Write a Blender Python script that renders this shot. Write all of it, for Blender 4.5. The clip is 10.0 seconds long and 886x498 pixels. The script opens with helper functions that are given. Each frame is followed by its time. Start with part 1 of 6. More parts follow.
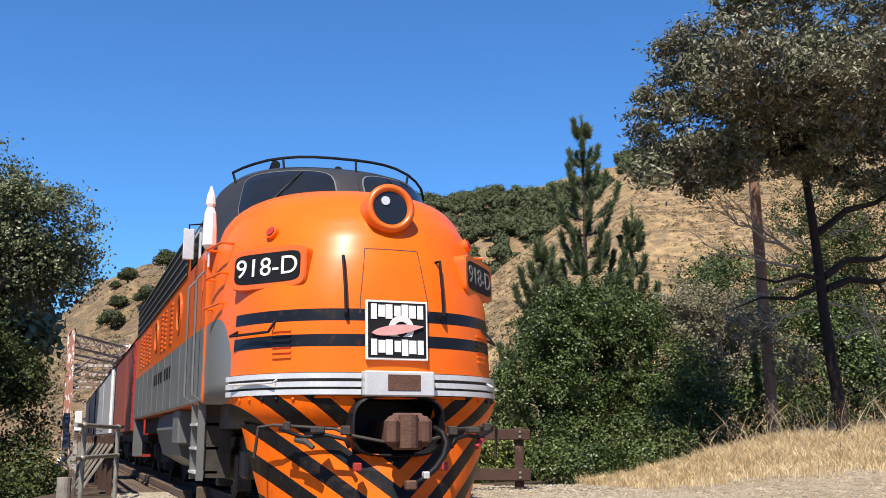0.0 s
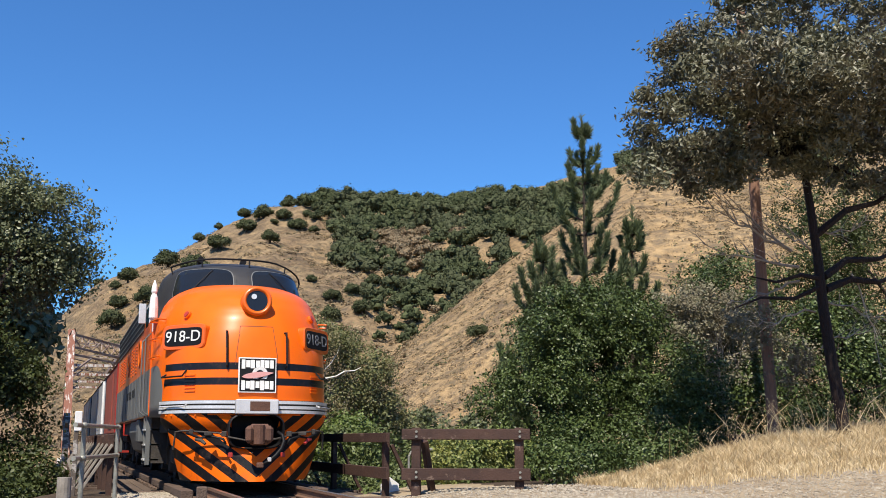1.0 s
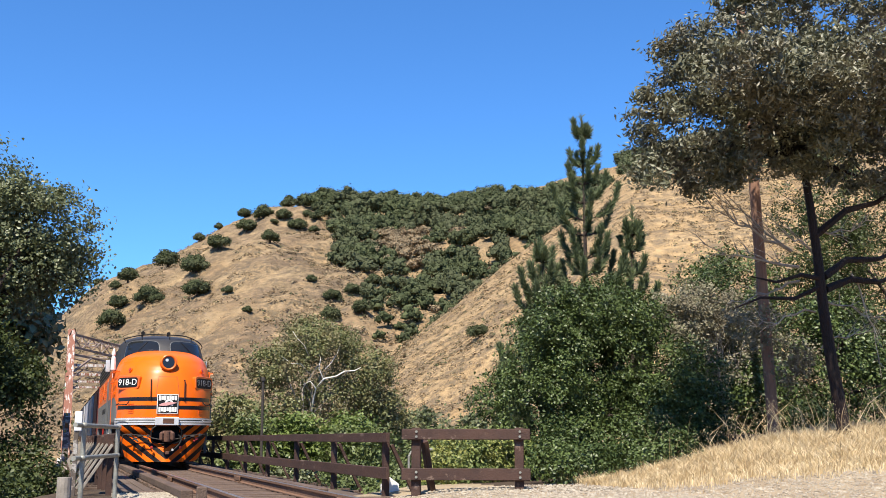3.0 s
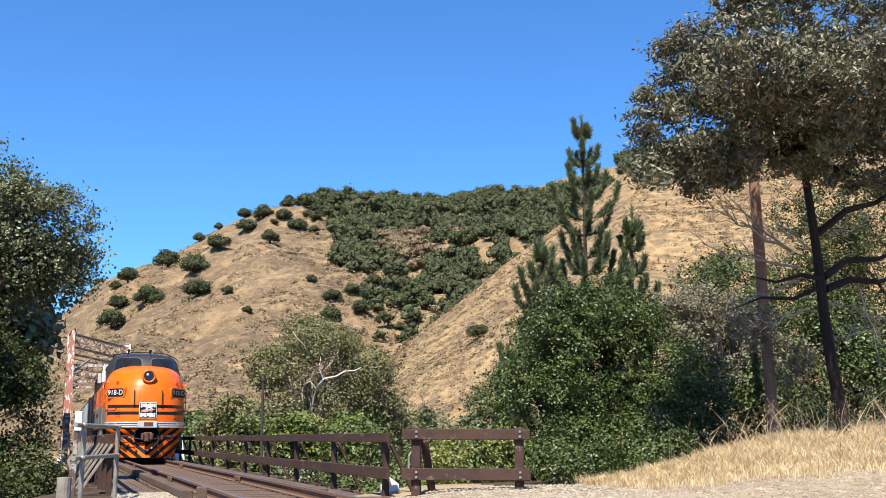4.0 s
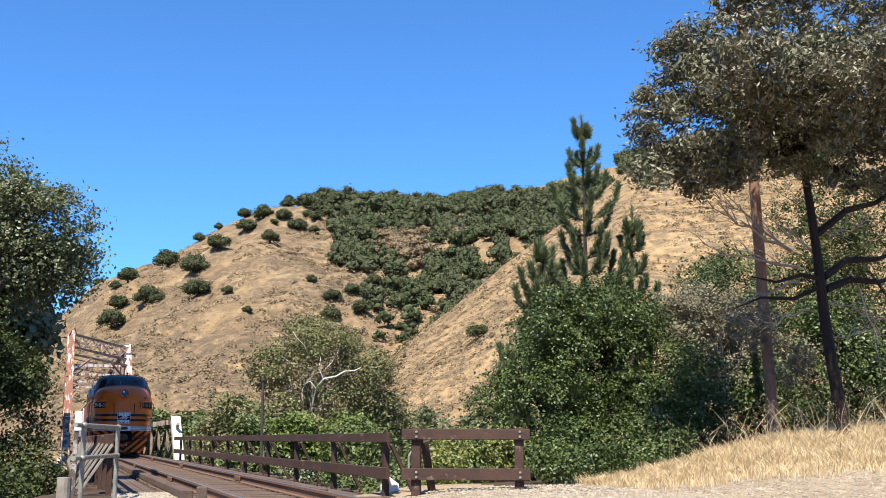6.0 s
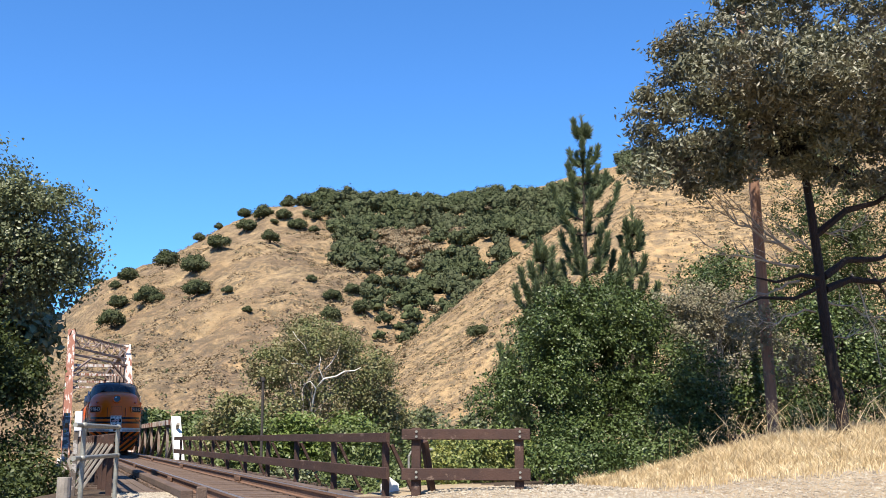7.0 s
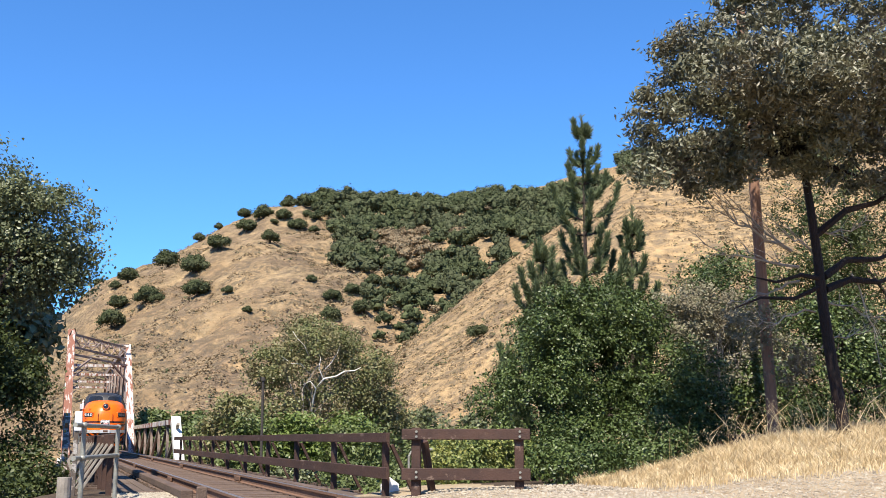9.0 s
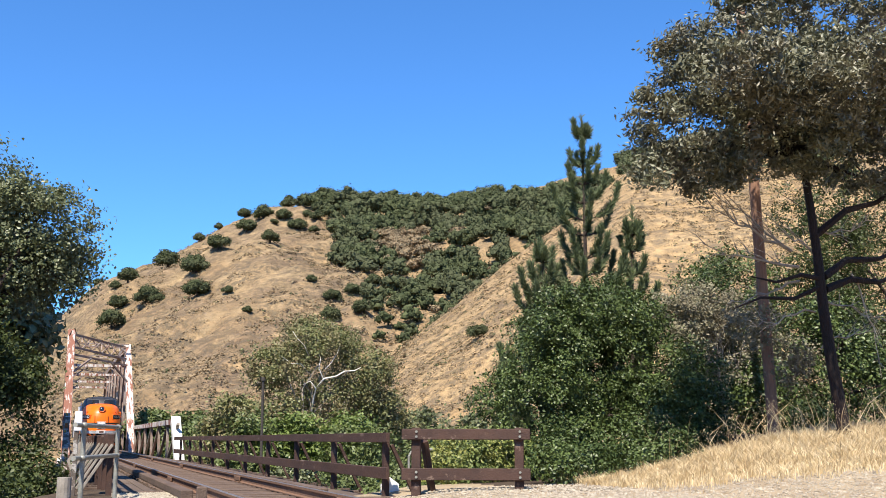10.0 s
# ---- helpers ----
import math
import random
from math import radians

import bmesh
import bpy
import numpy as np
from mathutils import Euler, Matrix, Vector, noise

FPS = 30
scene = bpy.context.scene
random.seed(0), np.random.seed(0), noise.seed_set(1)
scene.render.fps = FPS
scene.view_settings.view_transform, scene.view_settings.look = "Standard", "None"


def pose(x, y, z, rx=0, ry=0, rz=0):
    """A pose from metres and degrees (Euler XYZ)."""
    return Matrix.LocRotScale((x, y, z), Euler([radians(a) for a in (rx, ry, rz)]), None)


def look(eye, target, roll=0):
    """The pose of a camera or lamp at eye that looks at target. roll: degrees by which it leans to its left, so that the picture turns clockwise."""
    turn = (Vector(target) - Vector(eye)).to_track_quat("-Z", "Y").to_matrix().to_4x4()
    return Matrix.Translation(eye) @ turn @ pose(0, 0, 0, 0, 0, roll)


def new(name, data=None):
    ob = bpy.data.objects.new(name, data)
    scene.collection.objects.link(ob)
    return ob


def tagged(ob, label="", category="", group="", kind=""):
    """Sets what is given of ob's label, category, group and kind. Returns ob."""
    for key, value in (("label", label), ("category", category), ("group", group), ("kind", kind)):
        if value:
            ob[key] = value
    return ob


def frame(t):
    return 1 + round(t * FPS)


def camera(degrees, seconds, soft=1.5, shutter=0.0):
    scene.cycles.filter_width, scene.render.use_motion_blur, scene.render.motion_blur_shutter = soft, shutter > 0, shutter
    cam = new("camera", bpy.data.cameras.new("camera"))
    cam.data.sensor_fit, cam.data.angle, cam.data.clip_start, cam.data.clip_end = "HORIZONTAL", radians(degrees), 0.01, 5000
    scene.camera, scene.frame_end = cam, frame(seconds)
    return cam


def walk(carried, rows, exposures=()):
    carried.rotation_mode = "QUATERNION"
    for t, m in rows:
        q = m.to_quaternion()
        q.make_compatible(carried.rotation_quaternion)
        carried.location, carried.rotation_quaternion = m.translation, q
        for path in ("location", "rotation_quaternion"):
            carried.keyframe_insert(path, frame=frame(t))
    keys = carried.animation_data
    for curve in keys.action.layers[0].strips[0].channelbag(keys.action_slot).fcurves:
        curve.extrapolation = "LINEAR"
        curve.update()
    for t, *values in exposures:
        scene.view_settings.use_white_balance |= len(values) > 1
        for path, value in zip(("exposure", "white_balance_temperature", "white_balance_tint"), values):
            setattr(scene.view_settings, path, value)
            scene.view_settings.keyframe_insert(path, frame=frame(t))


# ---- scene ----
# one lens, on a tripod beside the track; +Y runs along the track away from the camera
cam = camera(45.99, 10.0, soft=0.9)
EYE = (0.0, 0.0, 0.8065)
VIEW = pose(*EYE, 90 + 10.30, 0, -19.87)
walk(cam, [(0.0, VIEW), (10.0, VIEW)], exposures=[(0.0, 0.77, 7000, 10), (0.5, 0.62, 7000, 10), (1.0, 0.69, 7000, 10), (1.5, 0.85, 7000, 10), (2.0, 0.94, 7000, 10), (2.5, 1.0, 7000, 10), (4.0, 1.08, 7000, 10), (5.0, 1.11, 7000, 10), (10.0, 1.13, 7000, 10)])

# ---- light ----
SUN_AZ, SUN_EL = radians(215), radians(56)
TO_SUN = Vector((math.sin(SUN_AZ) * math.cos(SUN_EL), math.cos(SUN_AZ) * math.cos(SUN_EL), math.sin(SUN_EL)))
world = bpy.data.worlds.new("sky")
scene.world = world
world.use_nodes = True
wn = world.node_tree
bg = wn.nodes["Background"]
sky = wn.nodes.new("ShaderNodeTexSky")
sky.sky_type = "NISHITA"
sky.sun_disc = False
sky.sun_elevation, sky.sun_rotation = SUN_EL, SUN_AZ
sky.altitude, sky.air_density, sky.dust_density, sky.ozone_density = 600, 1.0, 0.0, 3.0
tint = wn.nodes.new("ShaderNodeMix")
tint.data_type, tint.blend_type = "RGBA", "MULTIPLY"
tint.inputs[0].default_value = 1.0
tint.inputs[7].default_value = (0.50, 1.06, 1.66, 1)
wn.links.new(sky.outputs["Color"], tint.inputs[6])
wn.links.new(tint.outputs[2], bg.inputs["Color"])
bg.inputs["Strength"].default_value = 0.068
sun = new("sun", bpy.data.lights.new("sun", "SUN"))
sun.data.energy, sun.data.angle, sun.data.color = 4.6, radians(0.53), (1.0, 0.95, 0.87)
sun.matrix_world = look(TO_SUN * 100, (0, 0, 0))


# ---- materials ----
def ramp_mix(nt, fac, a, b):
    mx = nt.nodes.new("ShaderNodeMix")
    mx.data_type = "RGBA"
    nt.links.new(fac, mx.inputs[0])
    for i, v in ((6, a), (7, b)):
        if isinstance(v, tuple):
            mx.inputs[i].default_value = (*v[:3], 1)
        else:
            nt.links.new(v, mx.inputs[i])
    return mx.outputs[2]


def math_node(nt, op, a, b=None, clamp=False):
    n = nt.nodes.new("ShaderNodeMath")
    n.operation, n.use_clamp = op, clamp
    for i, v in ((0, a), (1, b)):
        if v is None:
            continue
        if isinstance(v, (int, float)):
            n.inputs[i].default_value = v
        else:
            nt.links.new(v, n.inputs[i])
    return n.outputs[0]


def noise_fac(nt, vec, scale, lo=0.4, hi=0.6, detail=5, rough=0.6):
    n = nt.nodes.new("ShaderNodeTexNoise")
    n.inputs["Scale"].default_value, n.inputs["Detail"].default_value, n.inputs["Roughness"].default_value = scale, detail, rough
    nt.links.new(vec, n.inputs["Vector"])
    r = nt.nodes.new("ShaderNodeMapRange")
    r.inputs[1].default_value, r.inputs[2].default_value = lo, hi
    nt.links.new(n.outputs["Fac"], r.inputs[0])
    return r.outputs[0]


def base_mat(name):
    m = bpy.data.materials.new(name)
    m.use_nodes = True
    nt = m.node_tree
    b = nt.nodes["Principled BSDF"]
    tc = nt.nodes.new("ShaderNodeTexCoord")
    return m, nt, b, tc.outputs["Object"]


def bump(nt, b, fac, strength, dist):
    n = nt.nodes.new("ShaderNodeBump")
    n.inputs["Strength"].default_value, n.inputs["Distance"].default_value = strength, dist
    nt.links.new(fac, n.inputs["Height"])
    nt.links.new(n.outputs["Normal"], b.inputs["Normal"])


def mat(name, a, b2=None, scale=3.0, rough=0.6, metal=0.0, fine=40.0, relief=0.3, dist=0.01, dirt=None, dirt_scale=1.3, dirt_lo=0.55, coat=0.0, stretch=None, gloss=0.5):
    """Two-tone surface with coarse and fine variation, optional dirt patches and relief."""
    m, nt, b, vec = base_mat(name)
    if stretch:
        mp = nt.nodes.new("ShaderNodeMapping")
        mp.inputs["Scale"].default_value = stretch
        nt.links.new(vec, mp.inputs[0])
        vec = mp.outputs[0]
    b2 = b2 or tuple(c * 0.75 for c in a)
    c = ramp_mix(nt, noise_fac(nt, vec, scale), a, b2)
    f = noise_fac(nt, vec, fine, 0.3, 0.7, 3)
    dark = tuple(x * 0.72 for x in b2)
    half = math_node(nt, "MULTIPLY", f, 0.45)
    c = ramp_mix(nt, half, c, dark)
    if dirt:
        c = ramp_mix(nt, noise_fac(nt, vec, dirt_scale, dirt_lo, dirt_lo + 0.07, 8, 0.7), c, dirt)
    nt.links.new(c, b.inputs["Base Color"])
    b.inputs["Metallic"].default_value = metal
    rr = math_node(nt, "MULTIPLY_ADD", f, 0.18)
    rr.node.inputs[2].default_value = rough - 0.09
    nt.links.new(rr, b.inputs["Roughness"])
    b.inputs["Coat Weight"].default_value = coat
    b.inputs["Specular IOR Level"].default_value = gloss
    b.inputs["Coat Roughness"].default_value = 0.12
    if relief:
        bump(nt, b, f, relief, dist)
    return m


def leaf_mat(name, a, b2, c3, rough=0.5, through_light=0.25, patch=0.7, gloss=0.4):
    """Leaves: every leaf its own shade, some light passing through."""
    m, nt, b, vec = base_mat(name)
    g = nt.nodes.new("ShaderNodeNewGeometry")
    rnd = g.outputs["Random Per Island"]
    c = ramp_mix(nt, rnd, a, b2)
    c = ramp_mix(nt, noise_fac(nt, vec, patch, 0.45, 0.62, 2), c, c3)
    nt.links.new(c, b.inputs["Base Color"])
    b.inputs["Roughness"].default_value = rough
    b.inputs["Specular IOR Level"].default_value = gloss
    tr = nt.nodes.new("ShaderNodeBsdfTranslucent")
    nt.links.new(c, tr.inputs["Color"])
    ms = nt.nodes.new("ShaderNodeMixShader")
    ms.inputs[0].default_value = through_light
    nt.links.new(b.outputs[0], ms.inputs[1])
    nt.links.new(tr.outputs[0], ms.inputs[2])
    nt.links.new(ms.outputs[0], nt.nodes["Material Output"].inputs["Surface"])
    return m


ORANGE = (0.80, 0.134, 0.005)
ORANGE2 = (0.74, 0.114, 0.004)
BLACK = (0.007, 0.007, 0.008)


def nose_paint():
    """Orange enamel with two black bands round the nose."""
    m, nt, b, vec = base_mat("nose_enamel")
    sep = nt.nodes.new("ShaderNodeSeparateXYZ")
    nt.links.new(vec, sep.inputs[0])
    z = sep.outputs[2]
    d = math_node(nt, "ABSOLUTE", math_node(nt, "SUBTRACT", math_node(nt, "ABSOLUTE", math_node(nt, "SUBTRACT", z, 1.905)), 0.130))
    band = math_node(nt, "LESS_THAN", d, 0.062)
    band = math_node(nt, "MULTIPLY", band, math_node(nt, "LESS_THAN", sep.outputs[1], 1.10))
    # the grey side colour comes forward onto the nose with a rounded end
    back = math_node(nt, "MAXIMUM", math_node(nt, "SUBTRACT", 1.80, sep.outputs[1]), 0.0)
    line = math_node(nt, "SUBTRACT", 2.12, math_node(nt, "MULTIPLY", math_node(nt, "POWER", back, 3.0), 1.6))
    grey = math_node(nt, "MULTIPLY", math_node(nt, "LESS_THAN", z, line), math_node(nt, "GREATER_THAN", sep.outputs[1], 1.14))
    c = ramp_mix(nt, noise_fac(nt, vec, 1.7, 0.35, 0.7), ORANGE, ORANGE2)
    c = ramp_mix(nt, band, c, BLACK)
    c = ramp_mix(nt, grey, c, (0.145, 0.15, 0.145))
    c = ramp_mix(nt, math_node(nt, "MULTIPLY", noise_fac(nt, vec, 9, 0.55, 0.8, 8, 0.7), 0.25), c, (0.25, 0.10, 0.03))
    nt.links.new(c, b.inputs["Base Color"])
    b.inputs["Roughness"].default_value = 0.36
    b.inputs["Specular IOR Level"].default_value = 0.26
    b.inputs["Coat Weight"].default_value = 0.06
    b.inputs["Coat Roughness"].default_value = 0.10
    return m


def chevron_paint():
    """Black and orange warning stripes that fall towards the coupler from both sides."""
    m, nt, b, vec = base_mat("chevron_enamel")
    sep = nt.nodes.new("ShaderNodeSeparateXYZ")
    nt.links.new(vec, sep.inputs[0])
    ax = math_node(nt, "ABSOLUTE", sep.outputs[0])
    p = math_node(nt, "ADD", math_node(nt, "MULTIPLY", sep.outputs[2], 1.0), math_node(nt, "MULTIPLY", ax, -0.80))
    w = math_node(nt, "FRACT", math_node(nt, "MULTIPLY", math_node(nt, "ADD", p, 10.0), 2.95))
    st = math_node(nt, "LESS_THAN", w, 0.5)
    c = ramp_mix(nt, noise_fac(nt, vec, 2.2, 0.35, 0.7), ORANGE, ORANGE2)
    c = ramp_mix(nt, st, c, BLACK)
    c = ramp_mix(nt, math_node(nt, "MULTIPLY", noise_fac(nt, vec, 7, 0.52, 0.75, 8, 0.7), 0.4), c, (0.10, 0.06, 0.035))
    nt.links.new(c, b.inputs["Base Color"])
    b.inputs["Roughness"].default_value = 0.42
    b.inputs["Specular IOR Level"].default_value = 0.15
    return m


def ground_mat(name, a, b2, c3, s1, s2, relief, dist, tuft=None):
    """Soil or grass: broad patches, smaller stains, fine grain; tuft adds dark brushy speckle at two sizes."""
    m, nt, b, vec = base_mat(name)
    c = ramp_mix(nt, noise_fac(nt, vec, s1, 0.38, 0.62, 8, 0.65), a, b2)
    c = ramp_mix(nt, noise_fac(nt, vec, s1 * 4.3, 0.52, 0.66, 8, 0.7), c, c3)
    f = noise_fac(nt, vec, s2, 0.3, 0.7, 6, 0.7)
    c = ramp_mix(nt, math_node(nt, "MULTIPLY", f, 0.45), c, tuple(x * 0.55 for x in b2))
    h = f
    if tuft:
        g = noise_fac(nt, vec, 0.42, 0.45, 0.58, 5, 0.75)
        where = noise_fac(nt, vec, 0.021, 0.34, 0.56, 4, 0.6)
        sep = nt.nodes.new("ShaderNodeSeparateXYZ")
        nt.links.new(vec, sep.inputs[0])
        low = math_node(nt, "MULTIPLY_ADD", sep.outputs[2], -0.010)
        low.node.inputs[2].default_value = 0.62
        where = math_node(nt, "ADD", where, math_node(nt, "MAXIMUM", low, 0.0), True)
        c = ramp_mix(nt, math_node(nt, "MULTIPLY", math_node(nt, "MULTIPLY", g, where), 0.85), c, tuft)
        # the far hill carries rocky brown scrub in streaks, the near slope does not
        zone = math_node(nt, "MULTIPLY_ADD", sep.outputs[0], -3.2)
        nt.links.new(sep.outputs[1], zone.node.inputs[2])
        zone = math_node(nt, "MINIMUM", math_node(nt, "MAXIMUM", math_node(nt, "MULTIPLY", zone, 0.02), 0.0), 1.0)
        rock = noise_fac(nt, vec, 0.045, 0.42, 0.60, 8, 0.72)
        fine = noise_fac(nt, vec, 0.23, 0.44, 0.58, 6, 0.75)
        c = ramp_mix(nt, math_node(nt, "MULTIPLY", math_node(nt, "MULTIPLY", rock, zone), 0.50), c, (0.185, 0.128, 0.092))
        c = ramp_mix(nt, math_node(nt, "MULTIPLY", math_node(nt, "MULTIPLY", fine, zone), 0.42), c, (0.125, 0.098, 0.062))
        # bare bright straw and outcrops between the scrub
        bare = noise_fac(nt, vec, 0.10, 0.50, 0.64, 7, 0.72)
        c = ramp_mix(nt, math_node(nt, "MULTIPLY", bare, 0.45), c, tuple(min(x * 1.18, 0.8) for x in a))
        h = math_node(nt, "ADD", math_node(nt, "ADD", f, g), math_node(nt, "MULTIPLY_ADD", bare, 0.8))
        nt.links.new(fine, h.node.inputs[1].links[0].from_node.inputs[2])
    nt.links.new(c, b.inputs["Base Color"])
    b.inputs["Roughness"].default_value = 0.95
    b.inputs["Specular IOR Level"].default_value = 0.2
    bump(nt, b, h, relief, dist)
    return m


M_NOSE, M_CHEV = nose_paint(), chevron_paint()
M_ORANGE = mat("orange_enamel", ORANGE, ORANGE2, 1.5, 0.36, relief=0.02, dirt=(0.30, 0.09, 0.02), dirt_lo=0.66, coat=0.3)
M_GREY = mat("silver_grey_enamel", (0.145, 0.15, 0.145), (0.115, 0.12, 0.118), 1.2, 0.5, relief=0.02, dirt=(0.11, 0.10, 0.09), dirt_lo=0.62)
M_BLACK = mat("black_enamel", BLACK, (0.011, 0.011, 0.012), 2.0, 0.55, relief=0.03, gloss=0.2)
M_ROOF = mat("sooty_roof_paint", (0.020, 0.020, 0.022), (0.032, 0.031, 0.031), 1.5, 0.5, relief=0.05)
M_STEEL = mat("brushed_steel", (0.76, 0.76, 0.75), (0.64, 0.64, 0.63), 3, 0.36, metal=0.35, relief=0.04)
M_UNDER = mat("grimy_running_gear", (0.026, 0.023, 0.021), (0.055, 0.045, 0.036), 4, 0.75, relief=0.3)
M_RUST = mat("rusty_casting", (0.075, 0.033, 0.022), (0.12, 0.055, 0.034), 6, 0.8, relief=0.4)
M_WHITE = mat("white_paint", (0.80, 0.80, 0.78), (0.70, 0.69, 0.66), 2.5, 0.55, relief=0.05, dirt=(0.45, 0.40, 0.34), dirt_lo=0.68)
M_FLAKED_SHADED = mat("flaking_shaded_white_paint", (0.42, 0.40, 0.36), (0.26, 0.21, 0.17), 9, 0.85, relief=0.3, dirt=(0.09, 0.07, 0.055), dirt_scale=4, dirt_lo=0.45)
M_RED = mat("red_enamel", (0.42, 0.03, 0.025), (0.34, 0.03, 0.022), 2, 0.45, relief=0.05)
M_OXIDE = mat("oxide_red_car_paint", (0.30, 0.060, 0.035), (0.24, 0.05, 0.03), 1.5, 0.6, relief=0.1)
M_GLASS_DARK = mat("cab_glass", (0.012, 0.014, 0.016), (0.016, 0.018, 0.02), 1, 0.06, relief=0.0)
M_PINK = mat("faded_red_paint", (0.62, 0.28, 0.26), (0.66, 0.36, 0.34), 6, 0.5, relief=0.0)
M_RAIL = mat("worn_rail_steel", (0.36, 0.31, 0.27), (0.28, 0.22, 0.18), 8, 0.34, metal=0.7, relief=0.1)
M_RAILSIDE = mat("rusty_rail_web", (0.12, 0.065, 0.04), (0.17, 0.09, 0.055), 8, 0.85, relief=0.2)
M_TIE = mat("creosoted_timber", (0.075, 0.046, 0.033), (0.12, 0.08, 0.058), 4, 0.9, relief=0.5, dist=0.02, stretch=(1, 0.2, 1))
M_DECK = mat("weathered_deck_plank", (0.135, 0.095, 0.068), (0.085, 0.058, 0.042), 2.5, 0.9, relief=0.4, dist=0.015, stretch=(1, 0.15, 1))
M_FENCE = mat("brown_stained_timber", (0.034, 0.0140, 0.009), (0.060, 0.027, 0.017), 3.0, 0.75, relief=0.5, dist=0.008, dirt=(0.15, 0.10, 0.075), dirt_scale=5, dirt_lo=0.60, stretch=(1, 0.3, 1))
M_BARE = mat("bare_grey_timber", (0.30, 0.265, 0.22), (0.22, 0.19, 0.155), 4, 0.9, relief=0.4, dist=0.006)
M_GALV = mat("galvanised_pipe", (0.33, 0.33, 0.28), (0.24, 0.235, 0.20), 5, 0.5, metal=0.35, relief=0.06, dirt=(0.28, 0.25, 0.20), dirt_scale=3, dirt_lo=0.62)
M_TRUSS = mat("rust_streaked_white_steel", (0.62, 0.60, 0.56), (0.50, 0.46, 0.42), 1.2, 0.75, relief=0.2, dirt=(0.20, 0.075, 0.045), dirt_scale=1.6, dirt_lo=0.48, stretch=(3.0, 0.45, 0.45))
M_TRUSSRUST = mat("heavily_rusted_white_steel", (0.58, 0.55, 0.50), (0.46, 0.42, 0.38), 1.2, 0.8, relief=0.2, dirt=(0.19, 0.075, 0.045), dirt_scale=1.6, dirt_lo=0.41, stretch=(3.0, 0.45, 0.45))
M_TRUSSDARK = mat("rusty_bridge_steel", (0.16, 0.085, 0.06), (0.30, 0.24, 0.20), 1.0, 0.85, relief=0.2, dirt=(0.42, 0.38, 0.34), dirt_scale=1.1, dirt_lo=0.60)
M_GRAVEL = ground_mat("pale_gravel", (0.43, 0.34, 0.225), (0.33, 0.255, 0.17), (0.24, 0.175, 0.11), 0.7, 60, 0.6, 0.02)
M_SOIL_SHADE = ground_mat("soil_with_shade", (0.085, 0.060, 0.042), (0.06, 0.042, 0.03), (0.12, 0.09, 0.06), 0.8, 40, 0.6, 0.02)
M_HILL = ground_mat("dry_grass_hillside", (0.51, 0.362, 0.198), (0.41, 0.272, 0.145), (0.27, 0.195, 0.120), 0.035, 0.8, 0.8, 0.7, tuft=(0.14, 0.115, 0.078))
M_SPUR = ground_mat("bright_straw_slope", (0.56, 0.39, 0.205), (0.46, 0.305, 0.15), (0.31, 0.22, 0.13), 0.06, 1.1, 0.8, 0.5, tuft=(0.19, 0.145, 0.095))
M_STONE = mat("crushed_stone", (0.44, 0.385, 0.295), (0.25, 0.21, 0.16), 6, 0.9, fine=80, relief=0.3)
M_BARK = mat("dark_bark", (0.035, 0.024, 0.019), (0.06, 0.042, 0.032), 5, 0.95, relief=0.8, dist=0.03, stretch=(1, 1, 0.25))
# reddish bark, its base darkened to carry the crown's shade on the trunk
M_SHADED_BARK = mat("shade_darkened_red_bark", (0.020, 0.009, 0.007), (0.012, 0.007, 0.005), 4, 0.9, relief=0.6, dist=0.02, stretch=(1, 1, 0.25))
M_PALEBARK = mat("white_sycamore_bark", (0.80, 0.77, 0.70), (0.62, 0.57, 0.50), 2.5, 0.85, relief=0.3)
M_POLE = mat("weathered_utility_pole", (0.30, 0.165, 0.105), (0.19, 0.105, 0.07), 3, 0.9, relief=0.5, dist=0.01, stretch=(1, 1, 0.15))
M_TWIG = mat("dead_twigs", (0.26, 0.215, 0.17), (0.36, 0.31, 0.25), 5, 0.95, relief=0.2)
L_OAK = leaf_mat("live_oak_leaves", (0.085, 0.105, 0.046), (0.205, 0.222, 0.118), (0.13, 0.148, 0.070), rough=0.42)
L_FAR = leaf_mat("far_oak_foliage", (0.032, 0.043, 0.019), (0.085, 0.098, 0.044), (0.070, 0.078, 0.040), rough=0.8, through_light=0.1, patch=0.05, gloss=0.15)
L_FARGREY = leaf_mat("far_dry_brush", (0.17, 0.125, 0.08), (0.33, 0.245, 0.15), (0.22, 0.18, 0.115), rough=0.9, through_light=0.2, gloss=0.1)
L_BUSH = leaf_mat("glossy_green_leaves", (0.030, 0.048, 0.012), (0.110, 0.150, 0.044), (0.050, 0.074, 0.020), rough=0.42, through_light=0.10, gloss=0.32)
L_DARK = leaf_mat("dull_brown_green_leaves", (0.060, 0.066, 0.034), (0.205, 0.200, 0.122), (0.125, 0.112, 0.070), rough=0.45, through_light=0.12, gloss=0.4)
L_WILLOW = leaf_mat("light_green_leaves", (0.070, 0.105, 0.027), (0.155, 0.190, 0.064), (0.10, 0.125, 0.045))
L_SYC = leaf_mat("sycamore_leaves", (0.11, 0.132, 0.044), (0.235, 0.235, 0.10), (0.19, 0.165, 0.08))
L_BRIGHT = leaf_mat("bright_willow_leaves", (0.085, 0.135, 0.024), (0.18, 0.23, 0.058), (0.11, 0.15, 0.036))
L_PINE = leaf_mat("pine_needles", (0.090, 0.122, 0.054), (0.185, 0.212, 0.108), (0.115, 0.145, 0.066), rough=0.6, gloss=0.25)
L_VINE = leaf_mat("yellowing_vine_leaves", (0.13, 0.17, 0.035), (0.36, 0.33, 0.10), (0.12, 0.16, 0.045))
